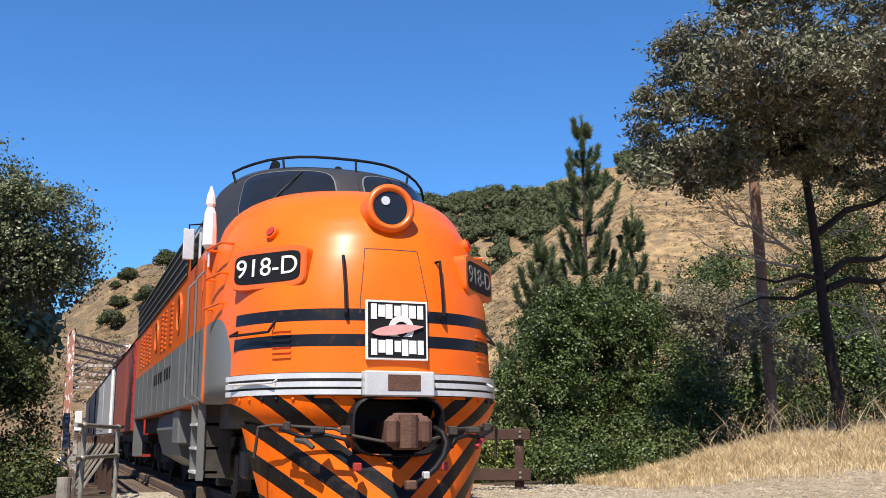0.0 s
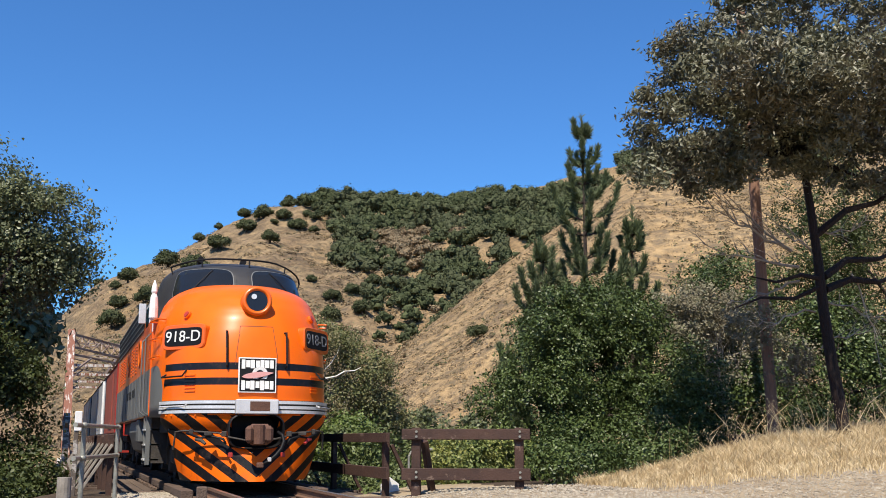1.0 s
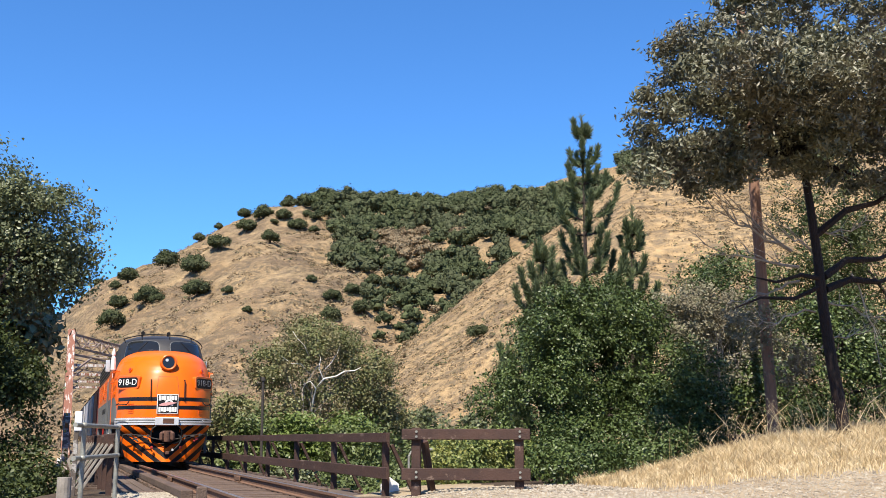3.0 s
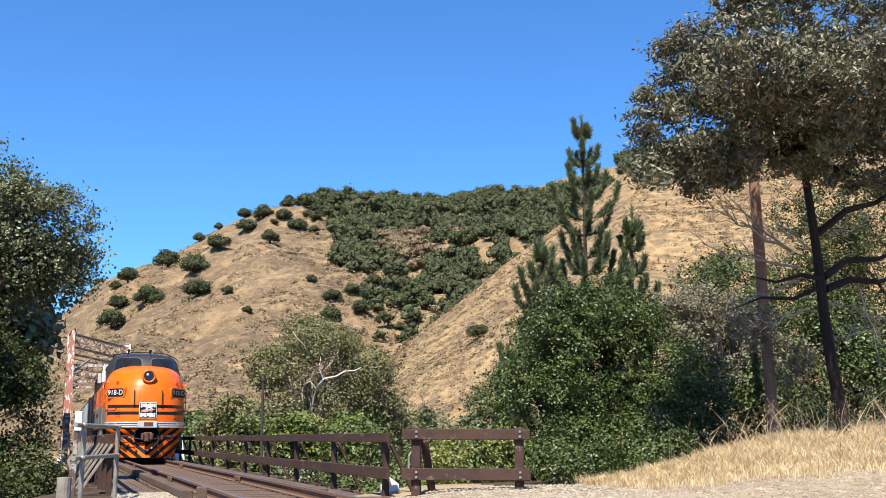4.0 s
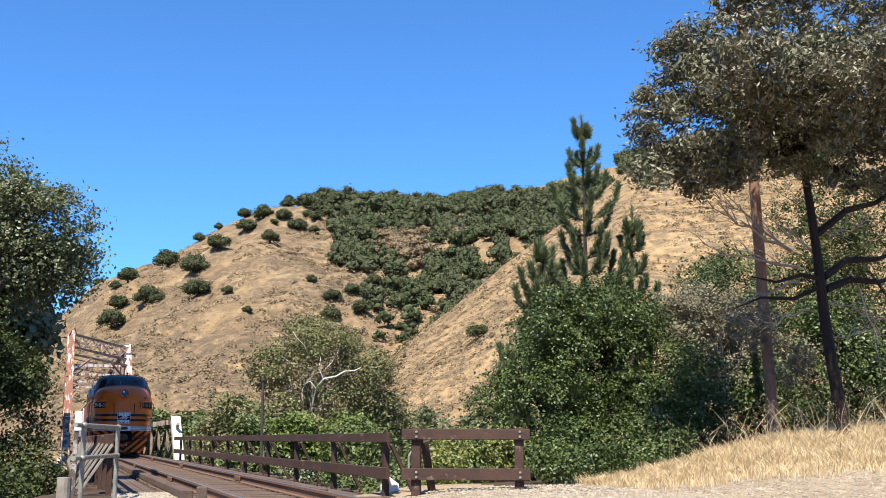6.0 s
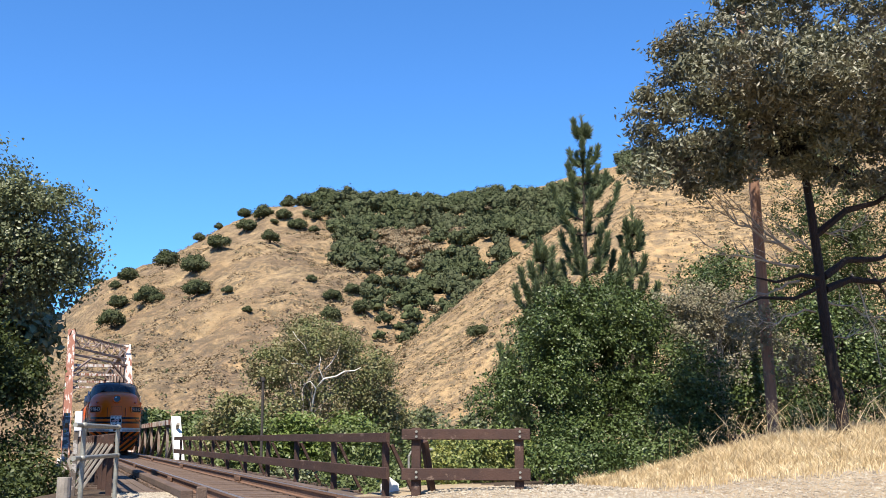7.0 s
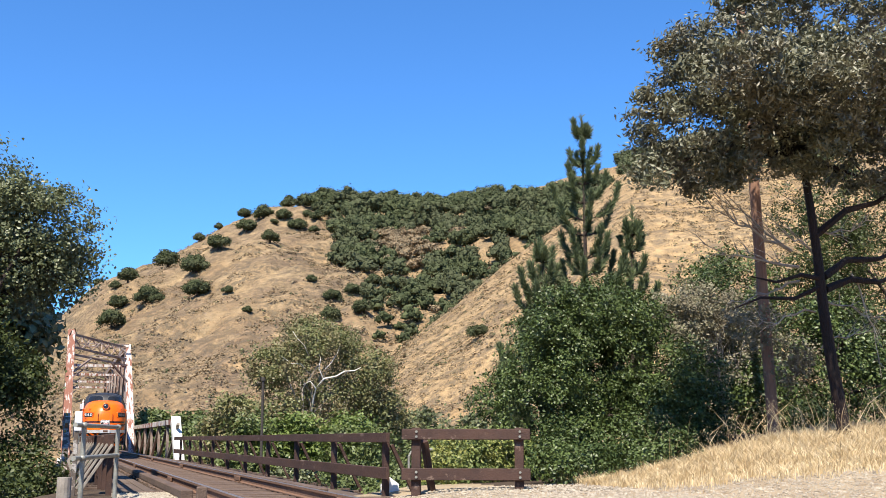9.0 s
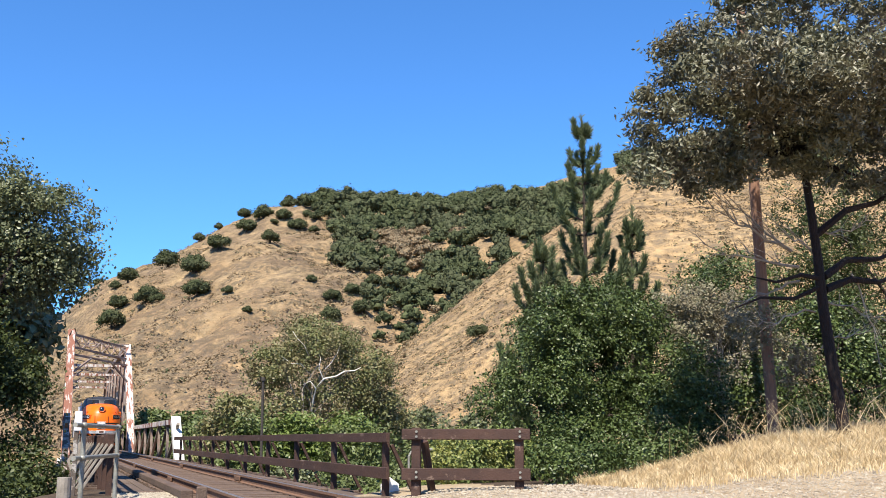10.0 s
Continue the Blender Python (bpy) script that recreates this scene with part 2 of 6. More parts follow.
L_GRASS = leaf_mat("dry_grass_blades", (0.48, 0.355, 0.19), (0.82, 0.68, 0.44), (0.50, 0.37, 0.20), rough=0.8, through_light=0.3, patch=2.6)
L_TWIGGY = leaf_mat("dry_brown_green_leaves", (0.12, 0.118, 0.068), (0.30, 0.275, 0.19), (0.17, 0.145, 0.095), rough=0.65, gloss=0.2)
# leaf colour darkened in place of the shade low in the bushes
L_SHADE_LEAF = leaf_mat("shade_dark_leaves", (0.030, 0.045, 0.011), (0.085, 0.105, 0.026), (0.042, 0.060, 0.016), rough=0.55)


# ---- mesh helpers ----
def raw(name, verts, faces, material, parent=None, label="", smooth=False):
    me = bpy.data.meshes.new(name)
    me.from_pydata([tuple(v) for v in verts], [], faces)
    me.materials.append(material)
    if smooth:
        me.polygons.foreach_set("use_smooth", [True] * len(me.polygons))
    me.update()
    ob = new(name, me)
    ob.parent = parent
    if label:
        ob["label"] = label
    return ob


def part(name, bm, material, parent=None, label="", smooth=False):
    me = bpy.data.meshes.new(name)
    bmesh.ops.recalc_face_normals(bm, faces=bm.faces)
    bm.to_mesh(me)
    bm.free()
    me.materials.append(material)
    if smooth:
        me.polygons.foreach_set("use_smooth", [True] * len(me.polygons))
    ob = new(name, me)
    ob.parent = parent
    if label:
        ob["label"] = label
    return ob


def thing(name, label, category, m=None, group="", kind=""):
    ob = new(name)
    ob.empty_display_size = 0.2
    if m is not None:
        ob.matrix_world = m
    return tagged(ob, label, category, group, kind)


def box(bm, x0, x1, y0, y1, z0, z1, bevel=0.0, m=None):
    mm = Matrix.Translation(((x0 + x1) / 2, (y0 + y1) / 2, (z0 + z1) / 2)) @ Matrix.Diagonal((abs(x1 - x0), abs(y1 - y0), abs(z1 - z0), 1))
    if m is not None:
        mm = m @ mm
    r = bmesh.ops.create_cube(bm, size=1.0, matrix=mm)
    if bevel:
        es = list({e for v in r["verts"] for e in v.link_edges})
        bmesh.ops.bevel(bm, geom=es, offset=bevel, segments=1, affect="EDGES")
    return bm


def B(*args, **kw):
    return box(bmesh.new(), *args, **kw)


def beam(bm, p, q, w, h, bevel=0.0, up=(0, 0, 1)):
    """A square bar from p to q, w across and h along up."""
    p, q = Vector(p), Vector(q)
    d = q - p
    z = d.normalized()
    x = Vector(up).cross(z)
    if x.length < 1e-4:
        x = Vector((1, 0, 0))
    x.normalize()
    y = z.cross(x)
    m = Matrix((x, y, z)).transposed().to_4x4()
    m.translation = (p + q) / 2
    return box(bm, -w / 2, w / 2, -h / 2, h / 2, -d.length / 2, d.length / 2, bevel, m)


def rod(bm, p, q, r, n=8, r2=None):
    p, q = Vector(p), Vector(q)
    d = q - p
    m = Matrix.Translation((p + q) / 2) @ d.to_track_quat("Z", "Y").to_matrix().to_4x4()
    bmesh.ops.create_cone(bm, cap_ends=True, segments=n, radius1=r, radius2=r if r2 is None else r2, depth=d.length, matrix=m)
    return bm


def tube(bm, pts, radii, n=6):
    """A tapering pipe along points."""
    pts = [Vector(p) for p in pts]
    rings = []
    for i, p in enumerate(pts):
        d = (pts[min(i + 1, len(pts) - 1)] - pts[max(i - 1, 0)]).normalized()
        a = d.orthogonal().normalized() if i == 0 else (rings[-1][1] - d * rings[-1][1].dot(d)).normalized()
        b = d.cross(a)
        r = radii[i] if not isinstance(radii, (int, float)) else radii
        rings.append(([bm.verts.new(p + (a * math.cos(2 * math.pi * k / n) + b * math.sin(2 * math.pi * k / n)) * r) for k in range(n)], a))
    for (u, _), (v, _) in zip(rings, rings[1:]):
        for k in range(n):
            bm.faces.new((u[k], u[(k + 1) % n], v[(k + 1) % n], v[k]))
    bm.faces.new(rings[0][0])
    bm.faces.new(rings[-1][0])
    return bm


def disc_ring(bm, c, axis, r_in, r_out, depth, n=28, rnd=0.0):
    """A ring (or with r_in 0 a disc) whose front lies at c and looks along axis."""
    a = Vector(axis).normalized()
    u = a.orthogonal().normalized()
    v = a.cross(u)
    prof = [(r_out, -depth), (r_out, -rnd), (r_out - rnd, 0), (r_in + rnd, 0), (r_in, -rnd), (r_in, -depth)] if r_in else [(r_out, -depth), (r_out, 0)]
    rows = [[bm.verts.new(Vector(c) + a * d + (u * math.cos(2 * math.pi * k / n) + v * math.sin(2 * math.pi * k / n)) * r) for k in range(n)] for r, d in prof]
    for s, t in zip(rows, rows[1:]):
        for k in range(n):
            bm.faces.new((s[k], s[(k + 1) % n], t[(k + 1) % n], t[k]))
    if not r_in:
        bm.faces.new(rows[-1])
    return bm


# ---- foliage helpers ----
RNG = np.random.default_rng(7)


def leaf_object(name, P, N, size, material, parent=None, label="", long=1.6):
    """One mesh of folded leaves at the points P, facing N."""
    n = len(P)
    N = N / (np.linalg.norm(N, axis=1, keepdims=True) + 1e-9)
    t = np.cross(N, RNG.normal(size=(n, 3)))
    t /= np.linalg.norm(t, axis=1, keepdims=True) + 1e-9
    b = np.cross(N, t)
    s = size * RNG.uniform(0.6, 1.25, (n, 1))
    tip, base = P + t * s * long / 2, P - t * s * long / 2
    lift = N * s * 0.16
    l, r = P + b * s * 0.5 + lift + t * s * 0.08, P - b * s * 0.5 + lift + t * s * 0.08
    V = np.stack([base, l, tip, r], 1).reshape(-1, 3)
    i = np.arange(n)[:, None] * 4
    F = np.concatenate([i + [0, 2, 1], i + [0, 3, 2]], 1).reshape(-1, 3)
    me = bpy.data.meshes.new(name)
    me.vertices.add(len(V))
    me.vertices.foreach_set("co", V.astype(np.float32).ravel())
    me.loops.add(len(F) * 3)
    me.loops.foreach_set("vertex_index", F.astype(np.int32).ravel())
    me.polygons.add(len(F))
    me.polygons.foreach_set("loop_start", np.arange(0, len(F) * 3, 3, dtype=np.int32))
    me.update(calc_edges=True)
    me.materials.append(material)
    ob = new(name, me)
    ob.parent = parent
    if label:
        ob["label"] = label
    return ob


def crown_points(blobs, count, sprays, spread, up=0.5, hollow=0.55):
    """Leaf places in uneven sprays inside a set of blobs (centre, radii)."""
    vol = np.array([b[1][0] * b[1][1] * b[1][2] for b in blobs]) ** (2 / 3)
    pick = RNG.choice(len(blobs), sprays, p=vol / vol.sum())
    d = RNG.normal(size=(sprays, 3))
    d /= np.linalg.norm(d, axis=1, keepdims=True)
    rad = hollow + (1 - hollow) * RNG.random((sprays, 1)) ** 0.6
    C = np.array([b[0] for b in blobs])[pick] + d * rad * np.array([b[1] for b in blobs])[pick]
    k = RNG.integers(0, sprays, count)
    sp = spread * RNG.uniform(0.5, 1.4, (sprays, 1))
    P = C[k] + RNG.normal(size=(count, 3)) * sp[k] * np.array((1, 1, 0.7))
    N = d[k] * 0.8 + RNG.normal(size=(count, 3)) * 0.7 + np.array((0, 0, up))
    return P, N, C


def limbs(bm, base, top, r, targets, rng, sides=6, bend=0.25, low=2):
    """A trunk from base to top with limbs that reach towards targets."""
    base, top = Vector(base), Vector(top)
    k = 7
    spine = [base.lerp(top, i / k) + Vector((rng.uniform(-1, 1), rng.uniform(-1, 1), 0)) * r * bend * 2 * (0 < i) for i in range(k + 1)]
    tube(bm, spine, [r * (1.15 if i == 0 else 1 - 0.6 * i / k) for i in range(k + 1)], sides + 2)
    for tgt in targets:
        tgt = Vector(tgt)
        s = spine[rng.randint(low, k)]
        mid = s.lerp(tgt, 0.5) + Vector((rng.uniform(-1, 1), rng.uniform(-1, 1), rng.uniform(0, 1))) * (tgt - s).length * 0.16
        q = s.lerp(mid, 0.5) + Vector((rng.uniform(-1, 1), rng.uniform(-1, 1), 0)) * 0.1 * r
        tube(bm, [s, q, mid, mid.lerp(tgt, 0.6), tgt], [r * 0.42, r * 0.36, r * 0.25, r * 0.14, r * 0.05], sides)
    return bm


# ---- ground: one sheet from the gravel at the camera to the ridges ----
def smooth(a, b, x):
    t = np.clip((x - a) / (b - a), 0, 1)
    return t * t * (3 - 2 * t)


RIDGE_AZ = (-180, -90, -30, -3, -0.6, 1.0, 1.6, 3.8, 5.8, 7.9, 10.3, 14.7, 17.2, 20.4, 22.0, 24.8, 28.6, 32.4, 36, 44, 90, 180)
RIDGE_UP = (.08, .08, .06, .085, .101, .132, .141, .157, .176, .200, .219, .221, .220, .222, .226, .238, .255, .270, .280, .295, .16, .08)
SPUR_AZ = (-180, 12.0, 14.5, 15.5, 16.3, 17.0, 18.5, 20.4, 21.9, 23.5, 25.1, 26.7, 28.3, 29.9, 30.6, 31.4, 34.5, 36.8, 40.3, 44, 60, 90, 180)
SPUR_UP = (-.05, -.05, .02, .044, .063, .077, .099, .1245, .147, .170, .190, .209, .231, .253, .258, .258, .255, .254, .250, .285, .25, .10, -.05)
R_RIDGE, R_SPUR = 520.0, 235.0


def value_noise(x, y, scale, seed):
    out = np.zeros_like(x)
    amp, tot = 1.0, 0.0
    r = np.random.default_rng(seed)
    for o in range(4):
        for _ in range(3):
            a, ph = r.uniform(0, 2 * np.pi), r.uniform(0, 2 * np.pi)
            out += amp * np.sin((x * np.cos(a) + y * np.sin(a)) * 2 * np.pi / scale * r.uniform(0.7, 1.3) + ph) / 3
        tot += amp
        amp *= 0.55
        scale *= 0.47
    return out / tot


def ground_z(x, y):
    x, y = np.asarray(x, float), np.asarray(y, float)
    r = np.hypot(x, y)
    az = np.degrees(np.arctan2(x, y))
    bench = -0.20 + 0.17 * smooth(4.6, 6.4, x) + (0.02 * np.clip(x - 6, 0, 2.6) + 0.118 * np.clip(x - 8.6, 0, 6) + 0.03 * np.clip(x - 14.6, 0, 8)) * smooth(2, 9, y) + 0.06 * np.clip(y - 14.5, 0, 2.5) * smooth(10.5, 13.5, x) + value_noise(x, y, 6, 3) * 0.02
    # the creek bed under the bridge
    edge = 18.3 + 4.4 * (1 - smooth(2.2, 4.6, x)) * smooth(-1.0, .6, x) + np.clip(x - 6.5, 0, 14) * 0.55 + np.clip(-x, 0, 30) * 0.15
    z = bench * (1 - smooth(edge, edge + 9, y)) + smooth(edge, edge + 9, y) * (-4.5 + value_noise(x, y, 22, 5) * 0.6)
    z = z + smooth(112, 125, y) * smooth(-1, 1, 60 - np.abs(x - 3)) * 4.0 * (1 - smooth(160, 175, r))
    up1 = np.interp(az, RIDGE_AZ, RIDGE_UP)
    up2 = np.interp(az, SPUR_AZ, SPUR_UP)
    zr1 = EYE[2] + up1 * R_RIDGE
    t1 = np.clip((r - 170) / (R_RIDGE - 170), 0, 1)
    h1 = -5 + (zr1 + 5) * (0.55 * t1 + 0.45 * t1 * t1 * (3 - 2 * t1)) + value_noise(x, y, 120, 11) * 9 * np.sin(np.pi * t1) + (value_noise(x, y, 28, 12) * 2.6 + value_noise(x, y, 12, 13) * 0.9) * smooth(0, 0.1, t1) * (1 - 0.7 * smooth(0.93, 1, t1))
    # the bare grass top behind the wooded ridge
    back = 0.007 * np.exp(-((az - 28.5) / 4.0) ** 2) * smooth(560, 760, r) * r
    h1 = h1 - np.clip(r - R_RIDGE, 0, 4000) * 0.02 + back + np.clip(r - R_RIDGE, 0, 240) * (up1 + 0.018) * np.exp(-((az - 26.5) / 5.0) ** 2)
    zr2 = EYE[2] + up2 * R_SPUR
    t2 = np.clip((r - 95) / (R_SPUR - 95), 0, 1)
    h2 = -5 + (zr2 + 5) * (t2 ** 0.95) + value_noise(x, y, 45, 21) * 2.2 * np.sin(np.pi * t2) + value_noise(x, y, 9, 22) * 0.45 * smooth(0, 0.1, t2)
    h2 = h2 - np.clip(r - R_SPUR, 0, 4000) * 0.75
    h1 = np.where(r > 165, h1, -50)
    h2 = np.where((r > 95) & (zr2 > -4), h2, -50)
    return np.maximum(np.maximum(z, h1), h2)


# where the gravel ends and the grass begins
GRASS_X, GRASS_Y = (6.0, 7.0, 9.0, 10.5, 11.5, 12.5, 30), (15.6, 15.0, 14.9, 14.2, 13.1, 12.5, 11.5)


def build_ground():
    az = np.unique(np.concatenate([np.arange(-180, -8, 4.0), np.arange(-8, 50, 0.22), np.arange(50, 180, 4.0)]))
    rad = np.concatenate([np.arange(1.5, 30, 0.45), np.geomspace(30, 95, 45)[:-1], np.arange(95, 560, 3.0), np.geomspace(560, 4500, 26)])
    A, Rr = np.meshgrid(np.radians(az), rad, indexing="ij")
    X, Y = Rr * np.sin(A), Rr * np.cos(A)
    Z = ground_z(X, Y)
    na, nr = X.shape
    verts = np.concatenate([np.stack([X, Y, Z], -1).reshape(-1, 3), [[0, 0, -0.2]]])
    i = np.arange(na)[:, None] * nr
    j = np.arange(nr - 1)[None, :]
    i2 = ((np.arange(na) + 1) % na)[:, None] * nr
    quads = np.stack([i + j, i + j + 1, i2 + j + 1, i2 + j], -1).reshape(-1, 4)
    faces = [tuple(q) for q in quads.tolist()]
    c = len(verts) - 1
    faces += [(c, int(a * nr), int(((a + 1) % na) * nr)) for a in range(na)]
    me = bpy.data.meshes.new("ground")
    me.from_pydata(verts.tolist(), [], faces)
    me.materials.append(M_GRAVEL)
    me.materials.append(M_HILL)
    me.materials.append(M_SOIL_SHADE)
    me.materials.append(M_SPUR)
    cx = verts[quads].mean(1)
    wob = value_noise(cx[:, 0], cx[:, 1], 3, 9) * 0.6
    gravel = (cx[:, 1] < 19) & (cx[:, 0] < 30) & ((cx[:, 0] < 7.2) | (cx[:, 1] + wob * .6 < np.interp(cx[:, 0], GRASS_X, GRASS_Y))) & (np.hypot(cx[:, 0], cx[:, 1]) < 40)
    # dark tone left of x 1 stands for timber and shadow beside the walkway
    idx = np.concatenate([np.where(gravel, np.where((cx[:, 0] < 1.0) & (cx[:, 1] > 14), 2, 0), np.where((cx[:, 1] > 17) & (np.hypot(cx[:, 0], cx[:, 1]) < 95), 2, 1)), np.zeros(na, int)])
    rq, aq = np.hypot(cx[:, 0], cx[:, 1]), np.degrees(np.arctan2(cx[:, 0], cx[:, 1]))
    spur = (rq > 95) & (rq < 262) & (aq > 14) & (aq < 90) & (cx[:, 2] > -3.5)
    idx[:len(quads)] = np.where(spur, 3, idx[:len(quads)])
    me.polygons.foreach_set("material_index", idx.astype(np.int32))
    me.polygons.foreach_set("use_smooth", np.ones(len(idx), bool))
    me.update()
    return tagged(new("ground", me), "pale gravel bench, creek hollow and dry grass hills", "ground", kind="structure")


build_ground()

TRACK = 3.17
RAIL_X = (TRACK - 0.7525, TRACK + 0.7525)
DECK_Z = -0.19


# ---- the railway ----
def rail_profile(bm, x, y0, y1):
    pts = [(-.036, 0), (.036, 0), (.036, -.035), (.010, -.05), (.010, -.135), (.07, -.15), (.07, -.165), (-.07, -.165), (-.07, -.15), (-.010, -.135), (-.010, -.05), (-.036, -.035)]
    a = [bm.verts.new((x + u, y0, v)) for u, v in pts]
    b = [bm.verts.new((x + u, y1, v)) for u, v in pts]
    for k in range(len(pts)):
        bm.faces.new((a[k], a[(k + 1) % 12], b[(k + 1) % 12], b[k]))
    bm.faces.new(a)
    bm.faces.new(b)
    return bm


track = thing("track", "single railway track with worn rails on timber ties", "track", kind="structure")
for x in RAIL_X:
    r = part("rail", rail_profile(bmesh.new(), x, -12, 260), M_RAILSIDE, track)
    part("rail_head", B(x - .034, x + .034, -12, 260, 0.0, 0.004), M_RAIL, r, "worn shiny running surface")
    for y in (14.9, 24.6, 36.5, 48.4):
        part("joint_bar", B(x - .058, x - .03, y - .4, y + .4, -.13, -.035, 0.008), M_RAILSIDE, r)
tie_me = None
for k in range(0, 290):
    y = -11.5 + k * 0.56
    if tie_me is None:
        ob = part("tie", B(-1.3, 1.3, -.11, .11, -.385, -.168, 0.012), M_TIE, track)
        tie_me = ob.data
    else:
        ob = new("tie", tie_me)
        ob.parent = track
    ob.location = (TRACK + random.uniform(-.03, .03), y, random.uniform(-.006, .004))
    ob.rotation_euler = (0, 0, random.uniform(-.012, .012))

# ---- approach trestle with its plank walkways ----
trestle = thing("trestle", "timber approach trestle with plank walkways beside the ties", "bridge", kind="structure")
for x0, x1, ys in ((1.02, 1.80, 21.0), (4.52, 5.30, 17.2)):
    n = 4
    w = (x1 - x0) / n
    for i in range(n):
        y = ys
        while y < 56:
            ln = random.uniform(3.2, 4.6)
            e = min(y + ln, 56)
            part("plank", B(x0 + i * w + .006, x0 + (i + 1) * w - .006, y, e - .008, DECK_Z - .06, DECK_Z + random.uniform(-.006, .006), 0.006), M_DECK, trestle)
            y = e
for x in (2.03, 4.31):
    part("guard_timber", B(x - .1, x + .1, 18.0, 95, -.17, -.03, 0.015), M_TIE, trestle)
for x in (2.25, 4.09):
    part("stringer", B(x - .2, x + .2, 18.2, 82, -.95, -.39), M_TIE, trestle)
for y in np.arange(19, 80, 5.0):
    part("bent_cap", B(0.9, 5.4, y - .18, y + .18, -1.3, -.95), M_TIE, trestle)
    for x in (1.4, 2.6, 3.8, 5.0):
        part("bent_post", rod(bmesh.new(), (x, y, -6), (x, y, -1.3), .17), M_TIE, trestle)
part("end_sill", B(.75, 1.95, 20.75, 20.98, -.5, -.165, 0.015), M_TIE, trestle)
part("end_sill", B(4.45, 5.35, 17.0, 17.2, -.5, -.14, 0.015), M_TIE, trestle)
for y in np.arange(18.5, 56, 1.04):
    if y > 22:
        part("outrigger", B(.35, 2.0, y - .1, y + .1, -.40, -.252), M_TIE, trestle)
    part("outrigger", B(4.35, 6.0, y - .1, y + .1, -.40, -.252), M_TIE, trestle)


def timber_fence(x, out, ys, y0, y1, name_label, top=0.905, mat_brace=M_FENCE):
    """Two plank rails on posts, each post held by a slanted brace on its outer side."""
    f = thing("timber_fence", name_label, "fence", group="bridge fences")
    n = 6.1
    y = y0
    while y < y1:
        e = min(y + n, y1)
        part("top_rail", B(x - .03, x + .03, y, e - .01, top - .16, top, .006), M_FENCE, f)
        part("bottom_rail", B(x - .03, x + .03, y, e - .01, .14, .33, .006), M_FENCE, f)
        y = e
    for y in ys:
        xx = x + out * .095
        part("post", B(xx - .05, xx + .05, y - .07, y + .07, -.45, top - .02, .008), M_FENCE, f)
        bm = bmesh.new()
        if out > 0:
            beam(bm, (xx + out * .10, y, top - .20), (xx + out * .60, y, -.30), .06, .075, .006, up=(0, 1, 0))
        else:
            beam(bm, (xx + .02, y - .15, top - .20), (xx - .52, y - .15, -.16), .05, .10, .006, up=(0, 1, 0))
        part("brace", bm, mat_brace, f)
    return f


timber_fence(5.17, 1, [17.45 + 3.62 * i for i in range(10)], 17.0, 52.0, "brown-stained two-rail timber fence along the trestle deck")
timber_fence(0.98, -1, [20.2 + 2.1 * i for i in range(15)], 19.6, 52.0, "two-rail timber fence with bare grey slanted braces", mat_brace=M_BARE)

# the wing fence turning away at the bridge end
wing = thing("wing_fence", "brown two-rail timber fence with bright bolts, standing in gravel", "fence", group="bridge fences")
p0, p1 = Vector((5.42, 16.6, 0)), Vector((7.10, 15.80, 0))
dirw = (p1 - p0).normalized()
for z0, z1 in ((.79, .965), (.14, .33)):
    bm = bmesh.new()
    beam(bm, p0 + Vector((-.12, .06, (z0 + z1) / 2)), p1 + Vector((.10, -.05, (z0 + z1) / 2)), .07, z1 - z0, .008)
    part("rail", bm, M_FENCE, wing)
for q, lab in ((p0.lerp(p1, .05), ""), (p0.lerp(p1, .96), "")):
    m = Matrix.Translation(q + Vector((.05, .10, 0))) @ Matrix.Rotation(math.atan2(dirw.y, dirw.x), 4, "Z")
    part("post", B(-.075, .075, -.075, .075, -.5, .985, .01, m=m), M_FENCE, wing)
    for z in (.92, .84, .27, .19):
        c = q + Vector((-.005, -.055, z))
        part("bolt", disc_ring(bmesh.new(), c, (-.43, -.9, 0), 0, .021, .02, 10), M_GALV, wing, "dull washer and nut")
bm = bmesh.new()
beam(bm, (5.72, 16.75, .78), (6.02, 17.1, -.3), .09, .16, .006, up=(0, 1, 0))
part("brace", bm, M_FENCE, wing)

# galvanised pipe railing at the near end of the left walkway
pr = thing("pipe_railing", "weathered grey galvanised pipe railing at the deck end", "railing")
A, C = (0.33, 16.3), (0.93, 18.9)
for x, y in (A, C):
    part("post", rod(bmesh.new(), (x, y, -.5), (x, y, 1.03), .036, 12), M_GALV, pr)
for z in (1.0, .53):
    bm = rod(bmesh.new(), (A[0] - .13, A[1] - .4, z), (C[0] + .02, C[1] + .1, z), .034, 12)
    part("pipe", bm, M_GALV, pr)
    for x, y in (A, C):
        bm = bmesh.new()
        bmesh.ops.create_uvsphere(bm, u_segments=12, v_segments=8, radius=.058, matrix=Matrix.Translation((x, y, z)) @ Matrix.Diagonal((1, 1, .8, 1)))
        part("pipe_joint", bm, M_GALV, pr, smooth=True)
wp = thing("marker_post", "timber marker post, white head, flaking paint darkened for shade below", "post")
# below the head the paint is flaked and also darkened in place of shade
part("post", B(.235, .315, 20.02, 20.10, -1.6, .99, .010), M_FLAKED_SHADED, wp)
part("head", B(.235, .365, 20.0, 20.13, .94, 1.29, .012), M_WHITE, wp, "white-painted head board")
sp = thing("stub_post", "short round weathered timber stub post", "post")
part("stub", rod(bmesh.new(), (.10, 16.0, -.5), (.10, 16.0, .27), .10, 14), M_BARE, sp)
st = thing("rail_stop_post", "short dark timber post beside the rail", "post")
part("stub", B(1.88, 2.02, 15.42, 15.56, -.4, .135, .012), M_TIE, st)

